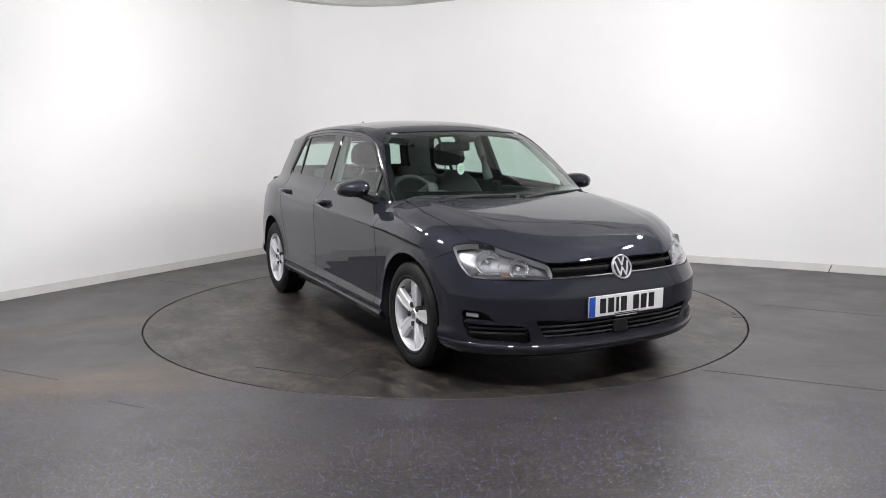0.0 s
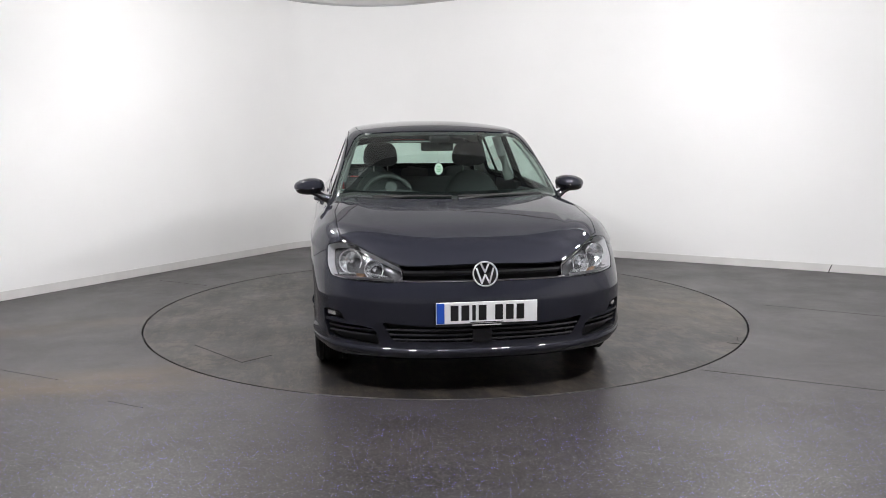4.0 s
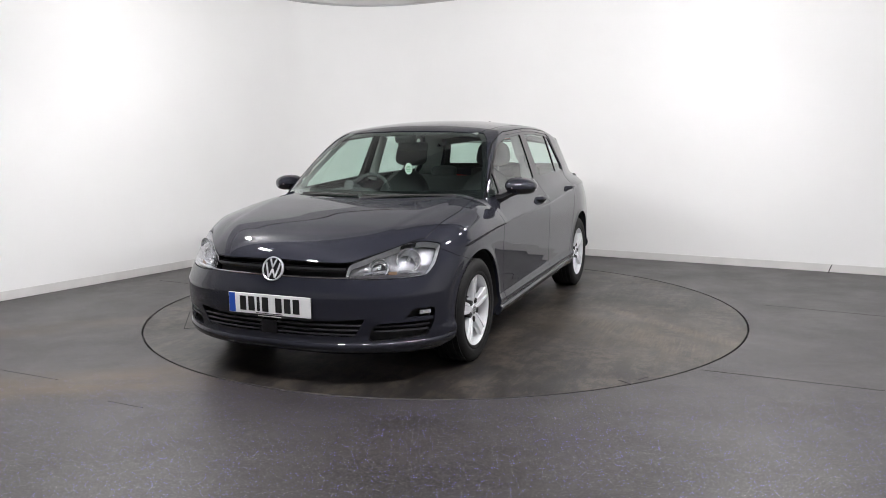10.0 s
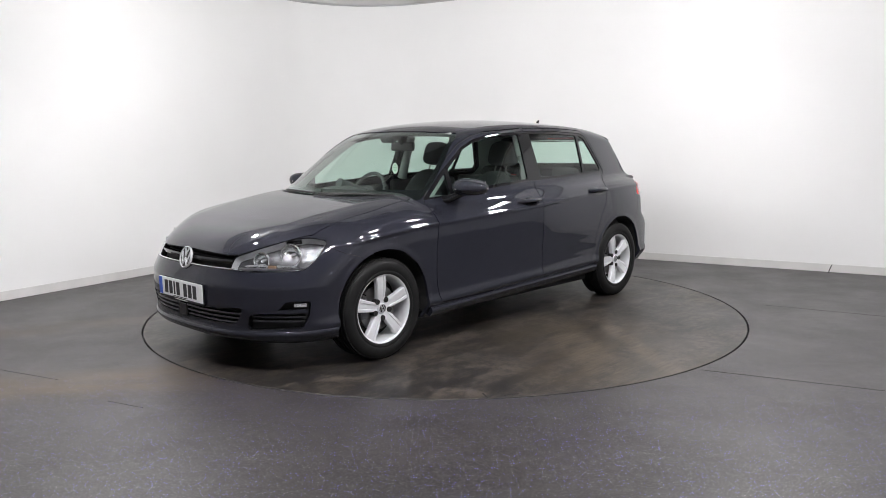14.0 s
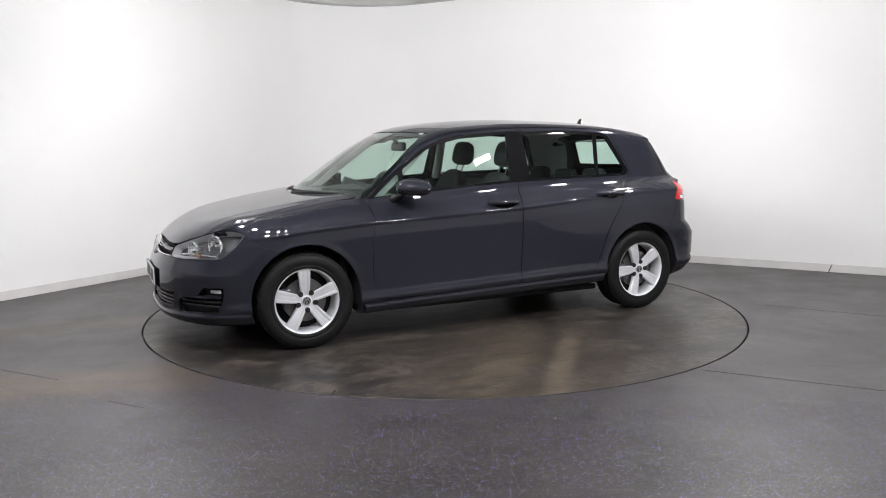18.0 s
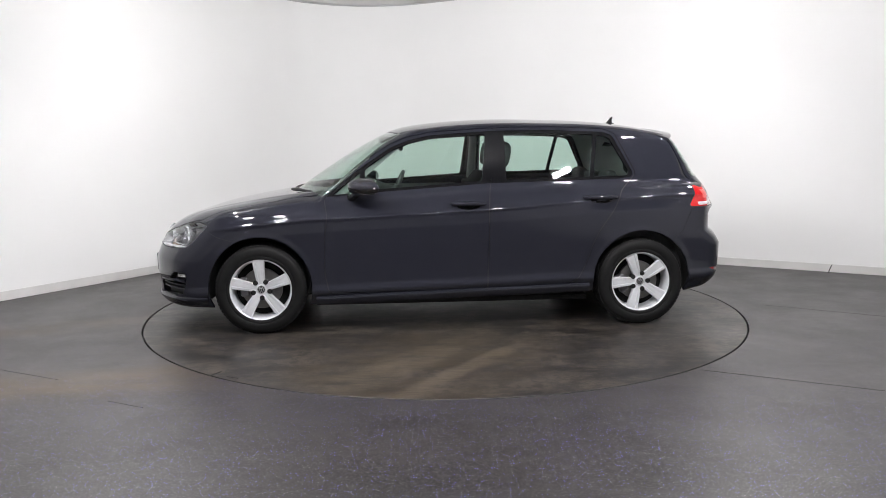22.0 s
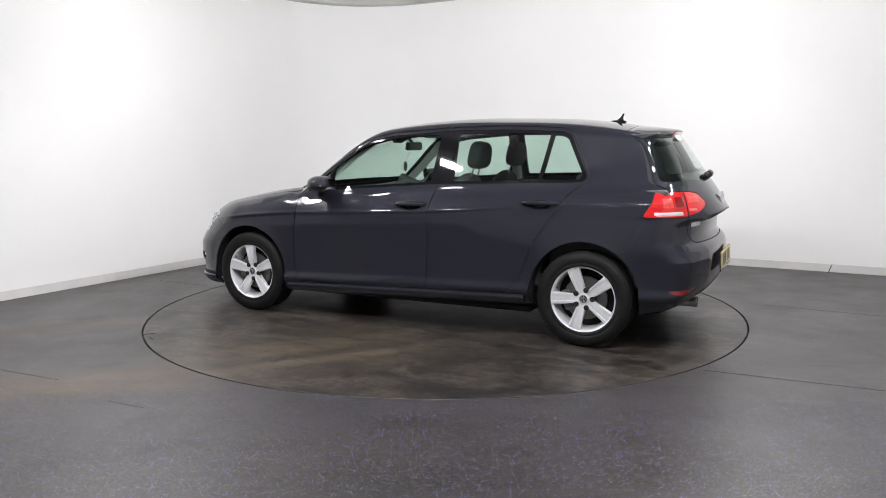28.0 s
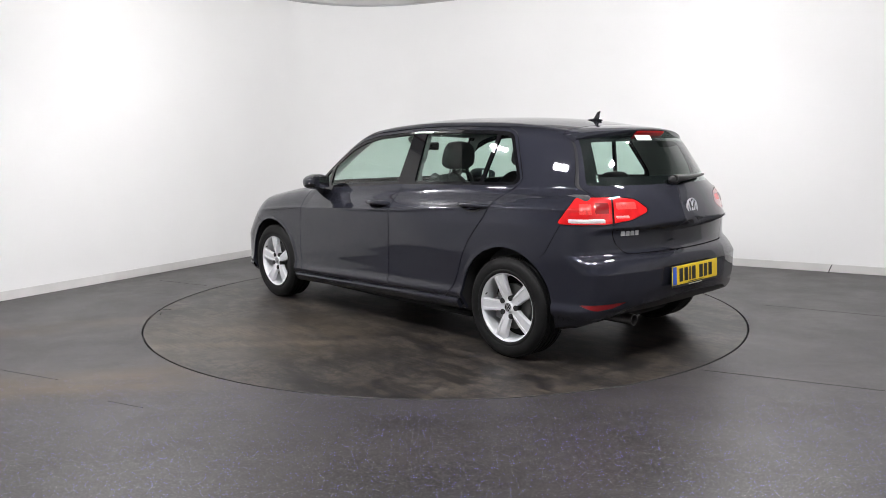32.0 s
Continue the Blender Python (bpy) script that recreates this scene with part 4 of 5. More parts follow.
heads = [o for o in car.children if o.name.startswith("headlight")]
for hl, side in zip(heads, (1, -1)):
    for arc_m, z, r in ((0.648, 0.678, 0.060), (0.506, 0.645, 0.047)):
        p, nn = corner_pt(arc_m, z, -0.024)
        d = (Vector((1, 0.25, 0)) + Vector(nn) * 0.6).normalized()
        b = part("reflector_bowl", bowl(r, 0.05), REFLECT, hl, "bright faceted reflector bowl")
        m = Matrix.Translation((p.x, p.y * side, p.z)) @ Vector((d.x, d.y * side, 0)).to_track_quat("X", "Z").to_matrix().to_4x4()
        b.matrix_basis = m
        bulb = part("bulb", lathe([(0.0001, 0.0), (0.010, -0.004), (0.012, -0.03), (0.010, -0.05)], 20, "x"), REFLECT, hl, "lamp bulb cap", smooth=True)
        bulb.matrix_basis = m @ pose(-0.004, 0, 0)
    corner_bar((0.40, 0.70), 0.597, 0.014, -0.006, 0.03, side, CHROME, "lamp_strip", hl, "bright strip along the lens bottom")
    corner_bar((0.575, 0.700), 0.738, 0.007, -0.004, 0.03, side, GLOSS, "lamp_brow", hl, "black upper lens edge", rise=0.012)
    corner_bar((0.545, 0.582), 0.612, 0.018, -0.014, 0.03, side, AMBER, "indicator", hl, "amber indicator window")
    corner_bar((0.43, 0.53), 0.612, 0.008, -0.010, 0.03, side, REFLECT, "lamp_strip", hl, rise=0.012)
    corner_bar((0.59, 0.68), 0.618, 0.008, -0.010, 0.03, side, REFLECT, "lamp_strip", hl, rise=-0.006)
    p, nn = corner_pt(0.575, 0.668, -0.03)
    # fog lamp recess
    sided = (lambda s: s) if side > 0 else (lambda s: s.mirrored())
    fo = sided(fog.moved(-0.045)).ob("fog_recess", SEAL, fb, "dark slatted fog lamp recess")
    corner_bar((0.668, 0.722), 0.400, 0.020, -0.012, 0.03, side, REFLECT, "fog_lamp", fo, "small clear fog lamp")
    corner_bar((0.47, 0.725), 0.362, 0.016, 0.000, 0.04, side, PAINT, "trim_bar", fo, rise=0.006)
    corner_bar((0.475, 0.715), 0.334, 0.009, -0.010, 0.03, side, SATIN, "recess_slat", fo)
    corner_bar((0.475, 0.71), 0.308, 0.009, -0.010, 0.03, side, SATIN, "recess_slat", fo)

# recess walls where the skin is opened
for s, m, nm in ((grille, GLOSS, "grille_surround"), (low_grille, BLACK, "intake_surround"), (fog, BLACK, "recess_surround")):
    fl = s.flange(0.045)
    w = Shell(fl.v, -fl.n, [tuple(reversed(f)) for f in fl.f[len(s.f):]])
    w.both().ob(nm, m, fb)


# chin lip along the bottom of the front bumper
bm = bmesh.new()
rows = []
for i in range(61):
    a = -0.86 + 1.72 * i / 60
    sgn = 1 if a >= 0 else -1
    z = 0.232 + 0.022 * (abs(a) / 0.86) ** 3
    p, nn = corner_pt(abs(a), z, 0.0)
    ring = []
    for o, dz in ((-0.004, 0.014), (0.005, 0.006), (0.009, -0.004), (0.006, -0.016), (-0.010, -0.036), (-0.03, -0.036)):
        q = p + nn * o
        ring.append(bm.verts.new((q.x, q.y * sgn, z + dz)))
    rows.append(ring)
for a, b in zip(rows, rows[1:]):
    for k in range(5):
        bm.faces.new((a[k], a[k + 1], b[k + 1], b[k]))
bmesh.ops.recalc_face_normals(bm, faces=bm.faces)
part("chin_lip", bm, PAINT, fb, "", smooth=True, angle=50)

# ---------------------------------------------------------------- wheels
def tyre_bm():
    outer = [(0.203, 0.086), (0.212, 0.097), (0.228, 0.1005), (0.231, 0.0985), (0.236, 0.1015), (0.255, 0.1035), (0.275, 0.1015), (0.280, 0.0990), (0.289, 0.0955), (0.298, 0.0850), (0.3035, 0.0740)]
    tread = []
    for c in (0.052, 0.018):
        tread += [(0.305, c + 0.006), (0.298, c + 0.004), (0.298, c - 0.004), (0.305, c - 0.006)]
    half = outer + tread
    prof = half + [(r, -h) for r, h in reversed(half)]
    bm = lathe(prof, 96, "y")
    return bm


def tread_bm():
    """Raised shoulder blocks round the tread."""
    bm = bmesh.new()
    n = 72
    for i in range(n):
        a = 2 * math.pi * i / n
        for s in (1, -1):
            rot = Matrix.Rotation(-a, 4, "Y")
            tmp = box_bm((0.008, 0.030, 0.0195))
            bmesh.ops.transform(tmp, matrix=rot @ pose(0.2990, s * 0.0680, 0, 0, 0, -s * 12), verts=tmp.verts)
            join_bm(bm, tmp)
    return bm


def spoke_bm(w_in=0.052, w_out=0.084, r0=0.030, r1=0.206):
    bm = bmesh.new()
    cross = [(-0.50, -0.030), (-0.50, -0.006), (-0.44, 0.0), (-0.24, 0.0005), (-0.21, -0.0045), (-0.10, -0.0035), (0.10, -0.0035), (0.21, -0.0045), (0.24, 0.0005), (0.44, 0.0), (0.50, -0.006), (0.50, -0.030)]
    rows = []
    n = 10
    for i in range(n + 1):
        t = i / n
        r = r0 + (r1 - r0) * t
        w = w_in + (w_out - w_in) * t
        y = 0.066 + 0.018 * math.sin(t * 1.9) + 0.004 * t
        g = min(1.0, t * 3)
        rows.append([bm.verts.new((c * w, y + (h if h < -0.005 or abs(c) > 0.4 else h * g), r)) for c, h in cross])
    for a, b in zip(rows, rows[1:]):
        for k in range(len(cross) - 1):
            bm.faces.new((a[k], a[k + 1], b[k + 1], b[k]))
        bm.faces.new((a[-1], a[0], b[0], b[-1]))
    bm.faces.new(rows[0])
    bm.faces.new(rows[-1])
    bmesh.ops.recalc_face_normals(bm, faces=bm.faces)
    return bm


def badge_parts(parent, r, at, rot, depth=0.008):
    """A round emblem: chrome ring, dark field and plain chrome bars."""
    m = Matrix.Translation(at) @ rot
    ring = part("badge_ring", lathe([(r * 0.86, 0.0), (r * 0.88, depth), (r * 0.94, depth * 1.3), (r, depth * 0.9), (r, -0.004), (r * 0.86, -0.004)], 48, "z"), SILVER, parent, "round chrome emblem ring", smooth=True)
    ring.matrix_basis = m
    field = part("badge_field", lathe([(0.0001, depth * 0.35), (r * 0.87, depth * 0.25), (r * 0.87, -0.004)], 40, "z"), GLOSS, ring, "dark emblem field", smooth=True)
    for x0, y0, x1, y1 in ((-0.66, 0.44, -0.30, -0.70), (-0.30, -0.70, 0.0, -0.04), (0.0, -0.04, 0.30, -0.70), (0.30, -0.70, 0.66, 0.44), (-0.30, 0.80, 0.0, 0.14), (0.0, 0.14, 0.30, 0.80)):
        ln, ang = math.hypot(x1 - x0, y1 - y0), math.degrees(math.atan2(y1 - y0, x1 - x0))
        b = part("badge_bar", box_bm((r * (ln + 0.08), r * 0.145, depth * 0.9), (0, 0, depth * 0.5), bevel=r * 0.025), SILVER, ring)
        b.matrix_basis = pose((x0 + x1) / 2 * r, (y0 + y1) / 2 * r, 0, 0, 0, ang)
    return ring


def make_wheel(x, y, side, turn_deg):
    """One wheel; the rim faces out."""
    root = part("wheel", lathe([(0.205, 0.092), (0.2135, 0.0935), (0.2165, 0.090), (0.2165, 0.082), (0.206, 0.080), (0.200, 0.066), (0.196, 0.030), (0.193, -0.070), (0.210, -0.085), (0.205, -0.09),
                                (0.186, -0.070), (0.188, 0.030), (0.194, 0.070), (0.200, 0.088), (0.205, 0.092)], 80, "y"), ALLOY, car, "silver five-spoke alloy wheel", smooth=True, angle=40)
    tyre = part("tyre", tyre_bm(), RUBBER, root, "black low-profile tyre", smooth=True, angle=50)
    tagged(part("tread", tread_bm(), RUBBER, root, "shoulder blocks of the tread"), kind="stuff")
    for i in range(5):
        s = part("spoke", spoke_bm(), ALLOY, root, smooth=True, angle=28)
        s.matrix_basis = pose(0, 0, 0, 0, i * 72, 0)
        bolt = part("bolt", lathe([(0.0001, 0.018), (0.006, 0.018), (0.0085, 0.015), (0.0085, -0.01)], 6, "y"), SEAL, root)
        hole = pose(0, 0, 0, 0, i * 72 + 36, 0) @ pose(0, 0.0605, 0.058)
        bolt.matrix_basis = hole
        cup = part("bolt_hole", lathe([(0.0060, 0.015), (0.0140, 0.0165), (0.0165, 0.016), (0.0170, -0.02)], 18, "y"), SEAL, root, smooth=True)
        cup.matrix_basis = hole
        web = part("spoke_root", prism([(-0.040, 0.020), (0.040, 0.020), (0.030, 0.052), (0.0, 0.066), (-0.030, 0.052)], 0.022, "y", 0.038, 0.003), ALLOY, root)
        web.matrix_basis = pose(0, 0, 0, 0, i * 72 + 36, 0)
    part("hub_cap", lathe([(0.0001, 0.076), (0.030, 0.075), (0.034, 0.070), (0.036, 0.04)], 40, "y"), ALLOY, root, "silver hub cap", smooth=True)
    badge_parts(root, 0.027, (0, 0.0765, 0), Matrix.Rotation(-math.pi / 2, 4, "X"), 0.002)
    part("brake_disc", lathe([(0.07, 0.030), (0.138, 0.030), (0.138, 0.006), (0.07, 0.006)], 60, "y"), STEEL, root, "bare steel brake disc", smooth=True, angle=30)
    part("brake_hub", lathe([(0.0001, 0.045), (0.070, 0.045), (0.074, 0.0), (0.0001, 0.0)], 40, "y"), ALLOY_DARK, root, smooth=True)
    part("backing_plate", lathe([(0.0001, -0.02), (0.186, -0.02), (0.186, -0.03), (0.0001, -0.03)], 40, "y"), LINER, root)
    part("caliper", box_bm((0.06, 0.06, 0.13), (0.115, 0.02, 0.02), bevel=0.012), ALLOY_DARK, root, "cast brake caliper")
    valve = part("valve", tube([(0, 0.075, 0.186), (0, 0.095, 0.176)], 0.004, 8), RUBBER, root)
    valve.matrix_basis = pose(0, 0, 0, 0, 50, 0)
    if side > 0:
        root.matrix_basis = pose(x, y, HUB_Z, 0, turn_deg, 0)
    else:
        root.matrix_basis = pose(x, -y, HUB_Z, 0, turn_deg, 0) @ pose(0, 0, 0, 0, 0, 180)
    return root


make_wheel(HUB_F, 0.772, 1, 4)
make_wheel(HUB_R, 0.765, 1, 20)
make_wheel(HUB_F, 0.772, -1, 12)
make_wheel(HUB_R, 0.765, -1, 20)

# wheel arch liners and underside
for hx in (HUB_F, HUB_R):
    for side in (1, -1):
        bm = bmesh.new()
        n = 28
        rows = []
        for i in range(n + 1):
            a = radians(-14 + 208 * i / n)
            c, s = hx + 0.352 * math.cos(a), 0.320 + 0.352 * math.sin(a)
            yo = 0.85
            for yy in np.linspace(0.92, 0.60, 33):
                if body_f(np.array([c, yy, s])) < 0:
                    yo = yy - 0.008
                    break
            rows.append([bm.verts.new((c, yo * side, s)), bm.verts.new((c, 0.50 * side, s)), bm.verts.new((hx, 0.50 * side, 0.25))])
        for a, b in zip(rows, rows[1:]):
            bm.faces.new((a[0], b[0], b[1], a[1]))
            bm.faces.new((a[1], b[1], b[2]))
        bmesh.ops.remove_doubles(bm, verts=bm.verts, dist=1e-5)
        part("arch_liner", bm, LINER, car, "black wheel arch liner")
part("underbody", box_bm((1.90, 1.58, 0.04), (0, 0, 0.195), bevel=0.01), LINER, car, "black underbody")
part("floor_pan", box_bm((3.45, 0.98, 0.05), (0.10, 0, 0.215), bevel=0.02), LINER, car)
for side in (1, -1):
    bm = bmesh.new()
    rows = []
    for i in range(25):
        x = 0.945 - 1.885 * i / 24
        lo, hi = 0.6, 1.0
        for _ in range(24):
            mm = (lo + hi) / 2
            if body_f(np.array([x, mm, 0.262 + 0.055 * (0.945 - x) / 1.885])) > 0:
                hi = mm
            else:
                lo = mm
        y = lo
        up_z = 0.055 * (0.945 - x) / 1.885 + 0.012
        rows.append([bm.verts.new((x, yy * side, z + up_z)) for yy, z in ((y - 0.006, 0.246), (y + 0.006, 0.238), (y + 0.009, 0.226), (y + 0.002, 0.205), (y - 0.02, 0.180), (y - 0.06, 0.215))])
    for a, b in zip(rows, rows[1:]):
        for k in range(6):
            bm.faces.new((a[k], a[(k + 1) % 6], b[(k + 1) % 6], b[k]))
    bm.faces.new(rows[0])
    bm.faces.new(rows[-1])
    bmesh.ops.recalc_face_normals(bm, faces=bm.faces)
    part("sill_strip", bm, PAINT, car, "side sill under the doors", smooth=True, angle=30)
ex = part("exhaust", lathe([(0.030, 0.0), (0.033, 0.0), (0.033, 0.22), (0.0001, 0.22), (0.030, 0.21)], 28, "x"), STEEL, car, "round steel exhaust tip", smooth=True, angle=40)
ex.matrix_basis = pose(-1.955, 0.47, 0.272)
part("silencer", box_bm((0.26, 0.56, 0.10), (-1.64, 0.05, 0.255), bevel=0.05, segs=3), LINER, car, "dark exhaust silencer")


# ---------------------------------------------------------------- door mirrors, handles
def super_shell(cx, cy, cz, a, b, c, e=0.75, nu=32, nv=20, squash=None):
    bm = bmesh.new()

    def sp(t, k):
        return math.copysign(abs(t) ** k, t)
    rows = []
    for j in range(nv + 1):
        ph = -math.pi / 2 + math.pi * j / nv
        row = []
        for i in range(nu):
            th = 2 * math.pi * i / nu
            p = Vector((a * sp(math.cos(ph), e) * sp(math.cos(th), e), b * sp(math.cos(ph), e) * sp(math.sin(th), e), c * sp(math.sin(ph), e)))
            if squash:
                p = squash(p)
            row.append(bm.verts.new((cx + p.x, cy + p.y, cz + p.z)))
        rows.append(row)
    for r0, r1 in zip(rows, rows[1:]):
        for i in range(nu):
            bm.faces.new((r0[i], r0[(i + 1) % nu], r1[(i + 1) % nu], r1[i]))
    bmesh.ops.remove_doubles(bm, verts=bm.verts, dist=1e-6)
    bmesh.ops.recalc_face_normals(bm, faces=bm.faces)
    return bm


fdoors = [o for o in car.children if o.name.startswith("front_door")]
rdoors = [o for o in car.children if o.name.startswith("rear_door")]
for side, fd, rd in zip((1, -1), fdoors, rdoors):
    def squash(p, side=side):
        k = p.y * side / 0.098
        z = p.z * (1.0 - 0.22 * max(0, k)) if p.z > 0 else p.z * 0.55
        x = p.x * (1 - 0.10 * max(0, k)) if p.x > 0 else max(p.x, -0.078)
        return Vector((x - 0.03 * max(0, k), p.y, z + 0.006 * max(0, -k)))
    mir = part("door_mirror", super_shell(0.612, 0.912 * side, 0.994, 0.105, 0.102, 0.060, 0.82, squash=squash), PAINT, fd, "dark blue-grey door mirror housing", smooth=True, angle=60)
    def squash2(p, side=side):
        q = squash(p, side)
        return Vector((q.x * 0.985 - 0.001, q.y * 0.985, min(q.z, -0.004) * 1.30))
    part("mirror_base", super_shell(0.612, 0.912 * side, 0.994, 0.105, 0.098, 0.072, 0.74, squash=squash2), GLOSS, mir, "black lower half of the mirror", smooth=True, angle=60)
    part("indicator", tube([(0.535, 1.005 * side, 0.990), (0.600, 1.004 * side, 0.990), (0.655, 0.985 * side, 0.990), (0.690, 0.940 * side, 0.990), (0.712, 0.880 * side, 0.991)], 0.0055, 8), WHITELENS, mir, "clear indicator strip")
    part("mirror_glass", box_bm((0.004, 0.150, 0.085), (0.5325, 0.908 * side, 0.996), bevel=0.0018), CHROME, mir, "mirror glass")
    part("mirror_arm", tube([(0.700, 0.770 * side, 0.915), (0.690, 0.805 * side, 0.922), (0.655, 0.855 * side, 0.950), (0.63, 0.90 * side, 0.972)], [0.034, 0.027, 0.023, 0.028], 12), GLOSS, mir, "black mirror arm", smooth=True, angle=60)
    # handles
    for dd, xc, zc in ((fd, -0.100, 0.866), (rd, -1.025, 0.897)):
        def ysk(x, z):
            lo, hi = 0.6, 1.0
            for _ in range(24):
                mm = (lo + hi) / 2
                if body_f(np.array([x, mm, z])) > 0:
                    hi = mm
                else:
                    lo = mm
            return lo
        y0 = ysk(xc, zc)
        hnd = part("door_handle", tube([(xc + 0.118, (y0 - 0.012) * side, zc + 0.004), (xc + 0.105, (y0 + 0.018) * side, zc + 0.006), (xc + 0.06, (y0 + 0.030) * side, zc + 0.007), (xc - 0.05, (y0 + 0.032) * side, zc + 0.007),
                                        (xc - 0.100, (y0 + 0.022) * side, zc + 0.005), (xc - 0.118, (y0 - 0.012) * side, zc + 0.003)], [0.012, 0.0145, 0.0155, 0.0155, 0.0145, 0.012], 12), PAINT, dd, "body-coloured pull handle", smooth=True, angle=60)
        bm = bmesh.new()
        n = 26
        ctr = bm.verts.new((xc, (ysk(xc, zc - 0.004) + 0.0005) * side, zc - 0.004))
        ringv = []
        for i in range(n):
            t = 2 * math.pi * i / n
            px, pz = xc + 0.078 * math.cos(t), zc - 0.006 + 0.029 * math.sin(t)
            ringv.append(bm.verts.new((px, (ysk(px, pz) + 0.0025) * side, pz)))
        for i in range(n):
            bm.faces.new((ctr, ringv[i], ringv[(i + 1) % n]))
        bmesh.ops.recalc_face_normals(bm, faces=bm.faces)
        part("handle_cup", bm, GLOSS, hnd, "dark grip recess", smooth=True)

# ---------------------------------------------------------------- number plates, badges
def plate(name, parent, face, x, z, sign, lean):
    """A plate whose characters are plain bars. sign +1 faces forward."""
    root = part(name, box_bm((0.006, 0.520, 0.111), (0, 0, 0), bevel=0.0025), face, parent)
    root.matrix_basis = pose(x, 0, z, 0, lean, 0)
    part("plate_band", box_bm((0.002, 0.040, 0.105), (sign * 0.0032, -sign * 0.237, 0), bevel=0.0006), PLATE_B, root, "blue band")
    y = -0.186
    for i in range(7):
        w = 0.018 if i == 2 else 0.040
        part("plate_bar", box_bm((0.0015, w, 0.078), (sign * 0.0034, sign * (y + w / 2), 0), bevel=0.0004), INK, root)
        y += w + 0.015 + (0.030 if i == 3 else 0)
    part("plate_print", box_bm((0.0012, 0.17, 0.004), (sign * 0.0034, 0, -0.049)), INK, root)
    part("plate_holder", box_bm((0.008, 0.524, 0.125), (-sign * 0.005, 0, -0.008), bevel=0.003), BLACK, root, "black plate holder")
    part("holder_print", box_bm((0.0012, 0.15, 0.005), (sign * 0.0005, 0.0, -0.0645)), PAPER, root, "small white print line")
    return root


tagged(plate("number_plate", fb, PLATE_W, nose_x(0.2, 0.436) + 0.014, 0.436, 1, 1.0), "white number plate with a blue band")
tagged(plate("number_plate", rb, PLATE_Y, -2.063, 0.510, -1, 3.0), "yellow number plate with a blue band")
UP = Matrix(((0, 0, 1, 0), (1, 0, 0, 0), (0, 1, 0, 0), (0, 0, 0, 1)))
badge_parts(up, 0.066, (nose_x(0, 0.622) + 0.010, 0, 0.622), UP @ Matrix.Rotation(radians(-16), 4, "X"))
RE = Matrix(((0, 0, -1, 0), (-1, 0, 0, 0), (0, 1, 0, 0), (0, 0, 0, 1)))


# tail lamp details
tails = [o for o in car.children if o.name.startswith("tail_light")]


def tail_pt(arc_m, z, off):
    a = arc_m / 0.8
    d = np.array([-math.cos(a), math.sin(a), 0.0])
    o = np.array([-1.2, 0.0, z])
    lo, hi = 0.05, 1.4
    for _ in range(30):
        m = (lo + hi) / 2
        if body_f(o + d * m) > 0:
            hi = m
        else:
            lo = m
    p = o + d * (lo + hi) / 2
    n = body_normal(p)
    return Vector(p + n * off)


BADGE_AT = tail_pt(0.0, 0.893, 0.003)
badge_parts(tg, 0.056, BADGE_AT, RE @ Matrix.Rotation(radians(-8), 4, "X"), 0.006)


def letters(arc0, arc1, side, z, h, n, name):
    w = (arc1 - arc0) / n
    for i in range(n):
        p, q = tail_pt(arc0 + w * (i + 0.14), z, 0.002), tail_pt(arc0 + w * (i + 0.86), z, 0.002)
        bm = bmesh.new()
        vs = []
        for pt in (p, q):
            for dx, dz in ((0.0, -h / 2), (0.0, h / 2), (0.005, h / 2), (0.005, -h / 2)):
                vs.append(bm.verts.new((pt.x - 0.003 + dx, pt.y * side, pt.z + dz)))
        for f in ((0, 1, 2, 3), (4, 5, 6, 7), (0, 1, 5, 4), (1, 2, 6, 5), (2, 3, 7, 6), (3, 0, 4, 7)):
            bm.faces.new([vs[m] for m in f])
        bmesh.ops.recalc_face_normals(bm, faces=bm.faces)
        part(name, bm, SILVER, tg, "chrome lettering bar")


letters(0.540, 0.425, 1, 0.773, 0.026, 4, "model_bar")
letters(0.44, 0.50, -1, 0.815, 0.015, 2, "model_bar")
letters(0.43, 0.51, -1, 0.788, 0.015, 2, "model_bar")


def tail_patch(a0, a1, z0, z1, off, side, material, name, parent, label="", n=10, slant=0.0):
    bm = bmesh.new()
    rows = []
    for i in range(n + 1):
        a = a0 + (a1 - a0) * i / n
        row = []
        for j in range(5):
            z = z0 + (z1 - z0) * j / 4
            aa = a + slant * (z - z0) * (1 if i == n else i / n)
            edge = i in (0, n) or j in (0, 4)
            p = tail_pt(aa, z, -0.001 if edge else off)
            row.append(bm.verts.new((p.x, p.y * side, p.z)))
        rows.append(row)
    for a, b in zip(rows, rows[1:]):
        for k in range(4):
            bm.faces.new((a[k], a[k + 1], b[k + 1], b[k]))
    bmesh.ops.recalc_face_normals(bm, faces=bm.faces)
    return part(name, bm, material, parent, label, smooth=True)


for tl, side in zip(tails, (1, -1)):
    tail_patch(0.615, 0.795, 0.836, 0.862, 0.0025, side, WHITELENS, "reversing_lamp", tl, "white reversing lamp strip")
    tail_patch(0.598, 0.672, 0.882, 0.955, 0.002, side, REDDARK, "brake_lamp", tl, "darker red brake lamp window")
    tail_patch(0.684, 0.745, 0.882, 0.948, 0.002, side, REDMID, "tail_lamp_window", tl, "red tail lamp window")
    tail_patch(0.440, 0.565, 0.905, 0.950, 0.002, side, REDMID, "fog_lamp_window", tl, "red inner lamp window")
    tail_patch(0.490, 0.566, 0.858, 0.876, 0.002, side, REDPALE, "inner_lamp_strip", tl, "paler red strip of the inner lamp")

